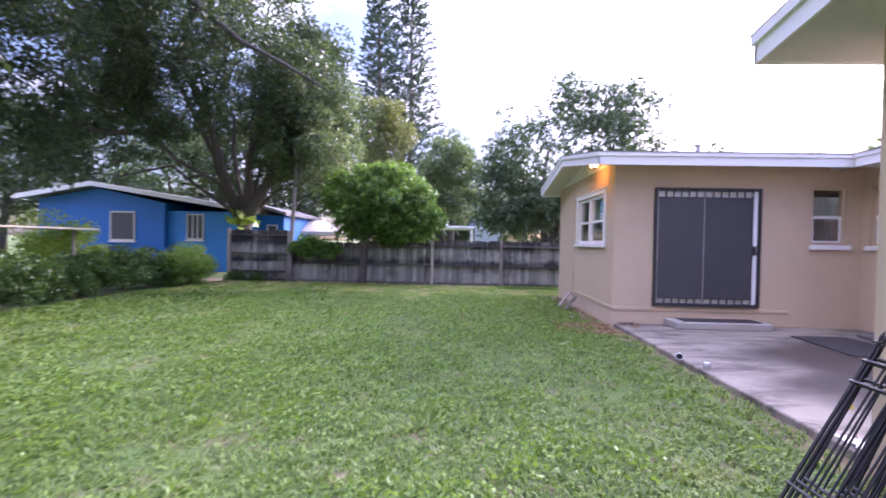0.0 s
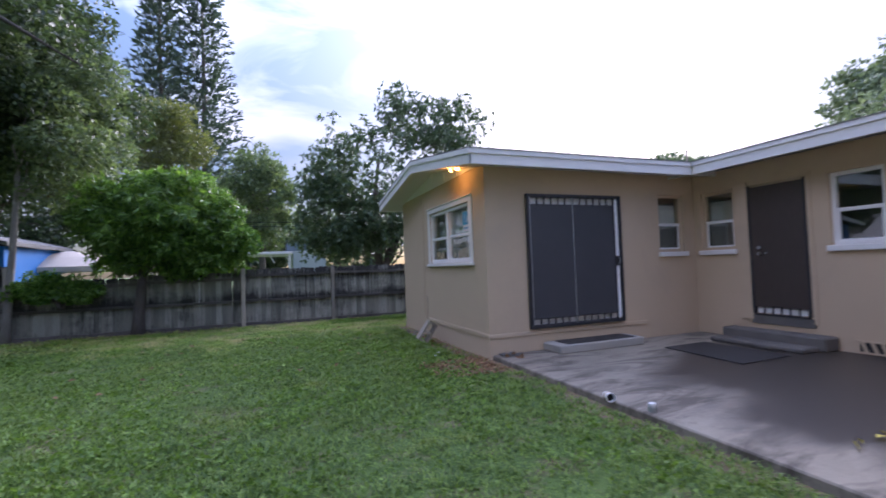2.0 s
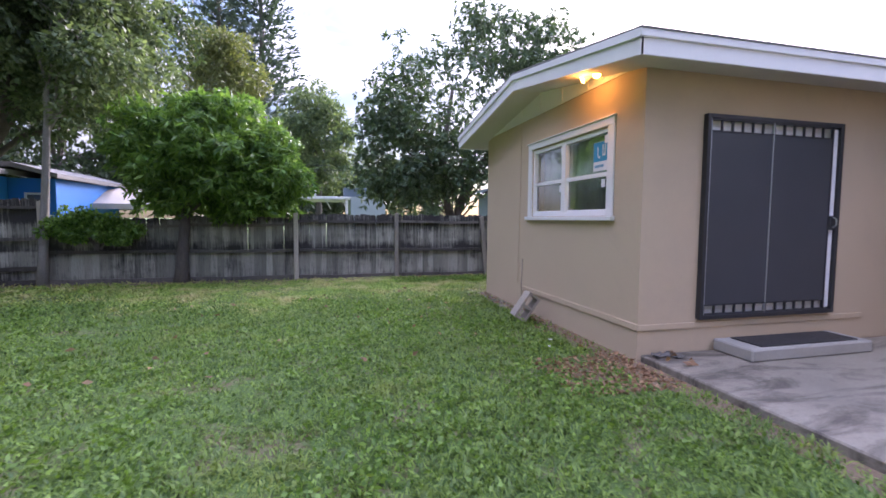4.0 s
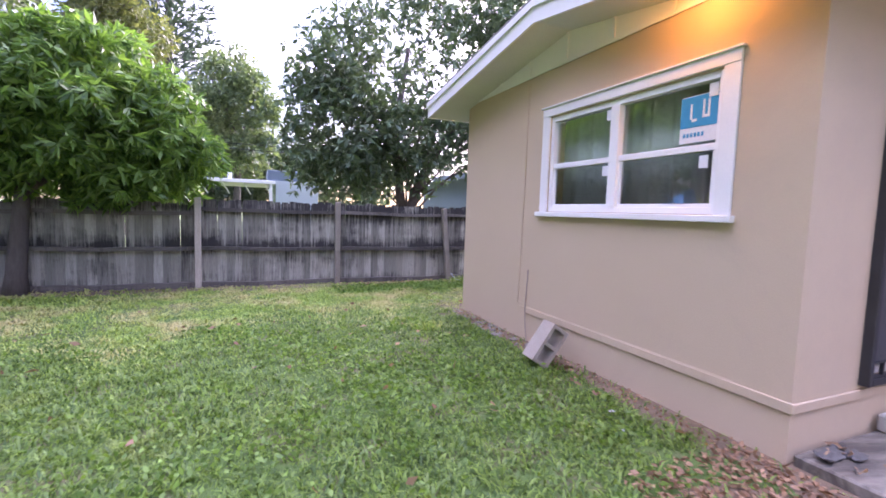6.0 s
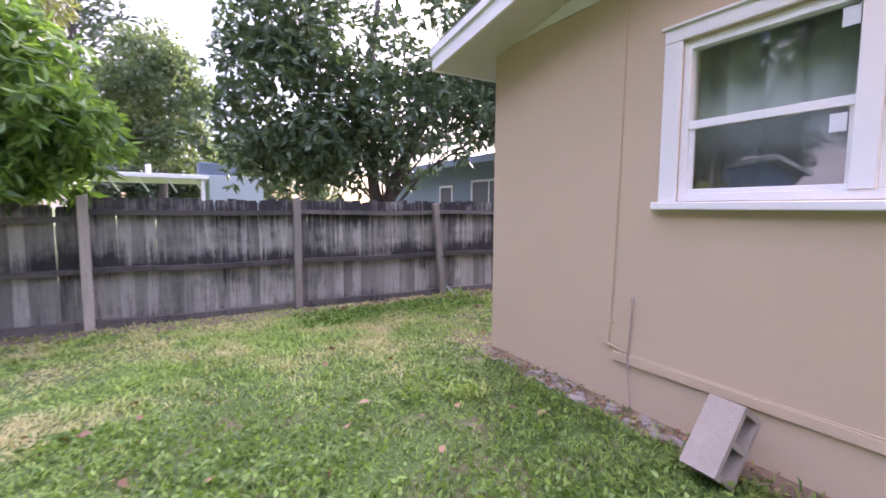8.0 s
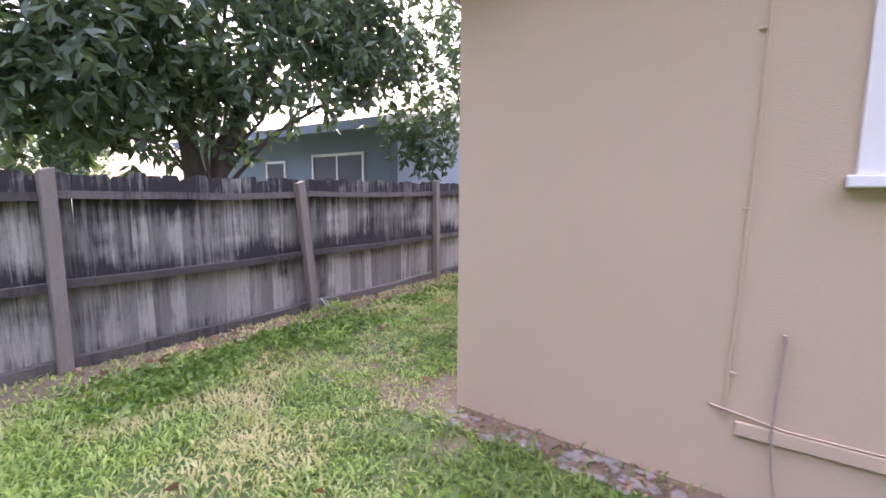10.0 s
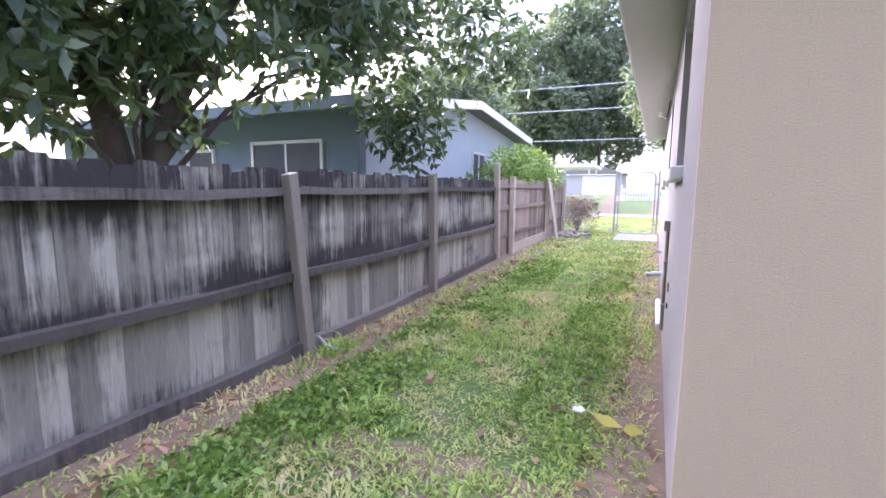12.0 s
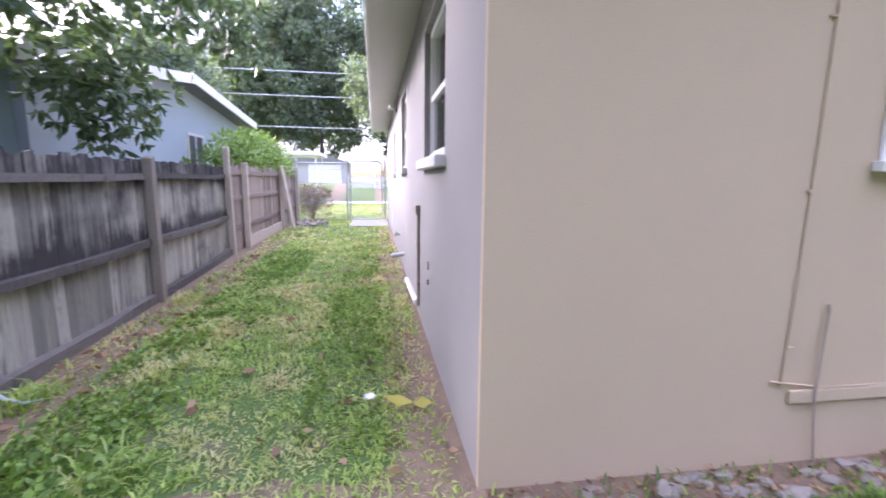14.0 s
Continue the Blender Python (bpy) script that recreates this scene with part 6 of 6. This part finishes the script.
# ---- grass ----
def grass(name, rects, near, density, material, tall, label, keep=None, wide=0.011):
    """Bent blades, dense beside the line walked and thinner away from it."""
    pts = []
    for x0, x1, y0, y1 in rects:
        n = int((x1 - x0) * (y1 - y0) * density)
        pts.append(np.stack([x0 + (x1 - x0) * rng.random(n), y0 + (y1 - y0) * rng.random(n)], -1))
    p = np.concatenate(pts)
    if near:
        line = np.array(near)
        d = np.min([np.linalg.norm(p - a, axis=1) for a in line], axis=0)
    else:
        d = np.full(len(p), 9.0)
    p_keep = np.clip(2.6 / np.maximum(d, 0.1), 0.18, 1.0) ** 1.15
    if keep is not None:
        p_keep = p_keep * keep(p)
    sel = rng.random(len(p)) < p_keep
    p, d = p[sel], d[sel]
    n = len(p)
    far = np.clip(d / 3.0, 1.0, 2.6)
    clump = np.sin(p[:, 0] * 9.1 + 2 * np.sin(p[:, 1] * 5.7)) * np.cos(p[:, 1] * 8.3 + 2 * np.sin(p[:, 0] * 6.1))
    h = tall * (0.45 + 0.85 * rng.random(n)) * (0.85 + 0.15 * far) * (1 + 0.35 * clump)
    a = rng.random(n) * math.tau
    tilt = 0.35 + 0.75 * rng.random(n)
    out = np.stack([np.cos(a) * tilt, np.sin(a) * tilt, np.ones(n)], -1)
    out = out / np.linalg.norm(out, axis=1, keepdims=True)
    side = np.stack([-np.sin(a), np.cos(a), np.zeros(n)], -1) * (wide * far * (0.6 + 0.8 * rng.random(n)))[:, None]
    base = np.concatenate([p, np.full((n, 1), -0.012)], 1)
    mid = base + out * (h * 0.6)[:, None]
    tip = mid + (out * np.array([1.5, 1.5, 0.15])) * (h * 0.5)[:, None]
    v = np.stack([base - side * 0.4, base + side * 0.4, mid + side * 0.5, tip, mid - side * 0.5], 1).reshape(-1, 3)
    i = np.arange(n)[:, None] * 5
    faces = np.concatenate([i + np.array([0, 1, 2, 4])], 0)
    tips = i + np.array([4, 2, 3])
    me = bpy.data.meshes.new(name)
    me.vertices.add(len(v))
    me.vertices.foreach_set("co", v.astype(np.float32).ravel())
    loops = np.concatenate([faces.ravel(), tips.ravel()]).astype(np.int32)
    me.loops.add(len(loops))
    me.loops.foreach_set("vertex_index", loops)
    me.polygons.add(2 * n)
    me.polygons.foreach_set("loop_start", np.concatenate([np.arange(n) * 4, n * 4 + np.arange(n) * 3]).astype(np.int32))
    me.update(calc_edges=True)
    me.materials.append(material)
    return tagged(new(name, me), label, "grass", kind="stuff")


WALK_LINE = [(0, 0), (0, 1.5), (-0.1, 3), (-0.1, 4.5), (-0.1, 6), (0, 7.5), (0, 9), (0.4, 10.5), (0.9, 12), (1.4, 13.5), (3.0, 14.3), (4.6, 14.6)]


def patchy(p):
    """Thin places, and bare soil beside the wall and the fence."""
    low = np.sin(p[:, 0] * 2.1 + 1.7 * np.sin(p[:, 1] * 1.3)) * np.cos(p[:, 1] * 2.4 + 1.3 * np.sin(p[:, 0] * 1.9))
    mid = np.sin(p[:, 0] * 7.3 + 2 * np.sin(p[:, 1] * 4.1)) * np.cos(p[:, 1] * 6.7 + 2 * np.sin(p[:, 0] * 5.3))
    k = np.clip(0.78 + 0.2 * low + 0.28 * mid, 0.3, 1.0)
    k *= np.where((p[:, 0] > 2.60 + 0.07 * mid) & (p[:, 1] > 8.6) & (p[:, 1] < 13.4), 0.16, 1.0)
    k *= np.where(p[:, 1] > 15.62 + 0.12 * mid, 0.3, 1.0)
    k *= np.where((p[:, 0] > 2.85) & (p[:, 1] < 13.65) & (p[:, 1] > 13.3), 0.4, 1.0)
    k *= np.where((np.hypot(p[:, 0] - 2.25, (p[:, 1] - 8.62) * 0.9) < 0.55 + 0.2 * mid), 0.10, 1.0)
    return k


def fade_line(p):
    return 13.1 + 0.55 * np.sin(p[:, 0] * 1.1) + 0.35 * np.sin(p[:, 0] * 2.7 + 1) + 0.25 * np.sin(p[:, 0] * 6.1)


def lawn_keep(p):
    return patchy(p) * np.clip((fade_line(p) + 0.8 - p[:, 1]) / 1.6, 0, 1)


def side_keep(p):
    return patchy(p) * np.where(p[:, 0] > 2.9, 1.0, np.clip((p[:, 1] - fade_line(p) + 0.8) / 1.6, 0, 1))


grass("lawn_grass", [(-8.5, 2.75, -1.0, 3.4), (-8.5, 2.84, 3.4, 8.85), (-8.5, 2.82, 8.85, 15.0)], WALK_LINE, 3000, M["grass"], 0.075, "green mown lawn grass", lawn_keep)
grass("side_grass", [(-8.2, 2.82, 11.4, 16.1), (2.82, 11.0, 13.4, 16.1)], WALK_LINE, 3500, M["side_grass"], 0.072, "thin straw-flecked side yard grass", side_keep)
grass("far_grass", [(11.0, 16.3, 13.45, 16.2), (16.6, 26.0, 9, 22)], None, 1500, M["side_grass"], 0.06, "green grass by the gate", None, 0.012)
grass("street_grass", [(29.3, 36.0, 9, 22)], None, 10, M["side_grass"], 0.06, "green grass across the street", None, 0.012)
grass("clover_leaves", [(-6.0, 2.4, 0.8, 13.0), (2.9, 10.0, 13.8, 15.7)], WALK_LINE, 700, M["grass"], 0.035, "broad low weed leaves among the grass", patchy, 0.03)


def weed_mat(name, clumps, x0, x1, y0, y1, material, size, label):
    """Low broad-leaved weeds growing in uneven mats through the grass."""
    c = np.stack([x0 + (x1 - x0) * rng.random(clumps), y0 + (y1 - y0) * rng.random(clumps)], -1)
    c = c[rng.random(clumps) < np.clip(0.35 + 0.65 * np.sin(c[:, 0] * 1.9 + 1.3 * np.sin(c[:, 1] * 1.1)) * np.cos(c[:, 1] * 1.6 + c[:, 0]), 0.08, 1)]
    per = 46
    n = len(c) * per
    spread = np.repeat(0.07 + 0.13 * rng.random(len(c)), per)[:, None]
    p = np.repeat(c, per, 0) + rng.normal(size=(n, 2)) * spread
    p[:, 0] = np.clip(p[:, 0], x0 - 0.1, x1)
    p[:, 1] = np.clip(p[:, 1], y0 - 0.1, y1)
    at = np.concatenate([p, 0.018 + 0.05 * rng.random((n, 1))], 1)
    way = unit(np.stack([rng.normal(size=n), rng.normal(size=n), 0.25 + 0.35 * rng.normal(size=n)], -1))
    ob = leaf_part(name, *leaf_arrays(at, way, size * (0.6 + 0.8 * rng.random(n)), size * 0.6), material, None)
    return tagged(ob, label, "weeds", kind="stuff")


weed_mat("lawn_weeds", 1300, -5.5, 2.4, 1.4, 13.0, M["weed"], 0.045, "dark green broad-leaved weeds matted in the lawn")
weed_mat("side_weeds", 260, 1.4, 9.5, 14.95, 15.6, M["weed"], 0.05, "lush low weeds along the side yard")
weed_mat("wall_weeds", 130, 3.4, 10.5, 13.7, 14.2, M["weed"], 0.04, "low weeds beside the house wall")
tufts = [(x, y) for x, y in ((4.3, 15.3), (3.2, 15.0), (5.2, 15.2), (1.9, 12.4), (6.4, 15.9), (4.0, 15.95))]
grass("tall_grass", [(x - 0.16, x + 0.16, y - 0.12, y + 0.12) for x, y in tufts], WALK_LINE, 1600, M["side_grass"], 0.17, "taller grass tufts near fence and wall")
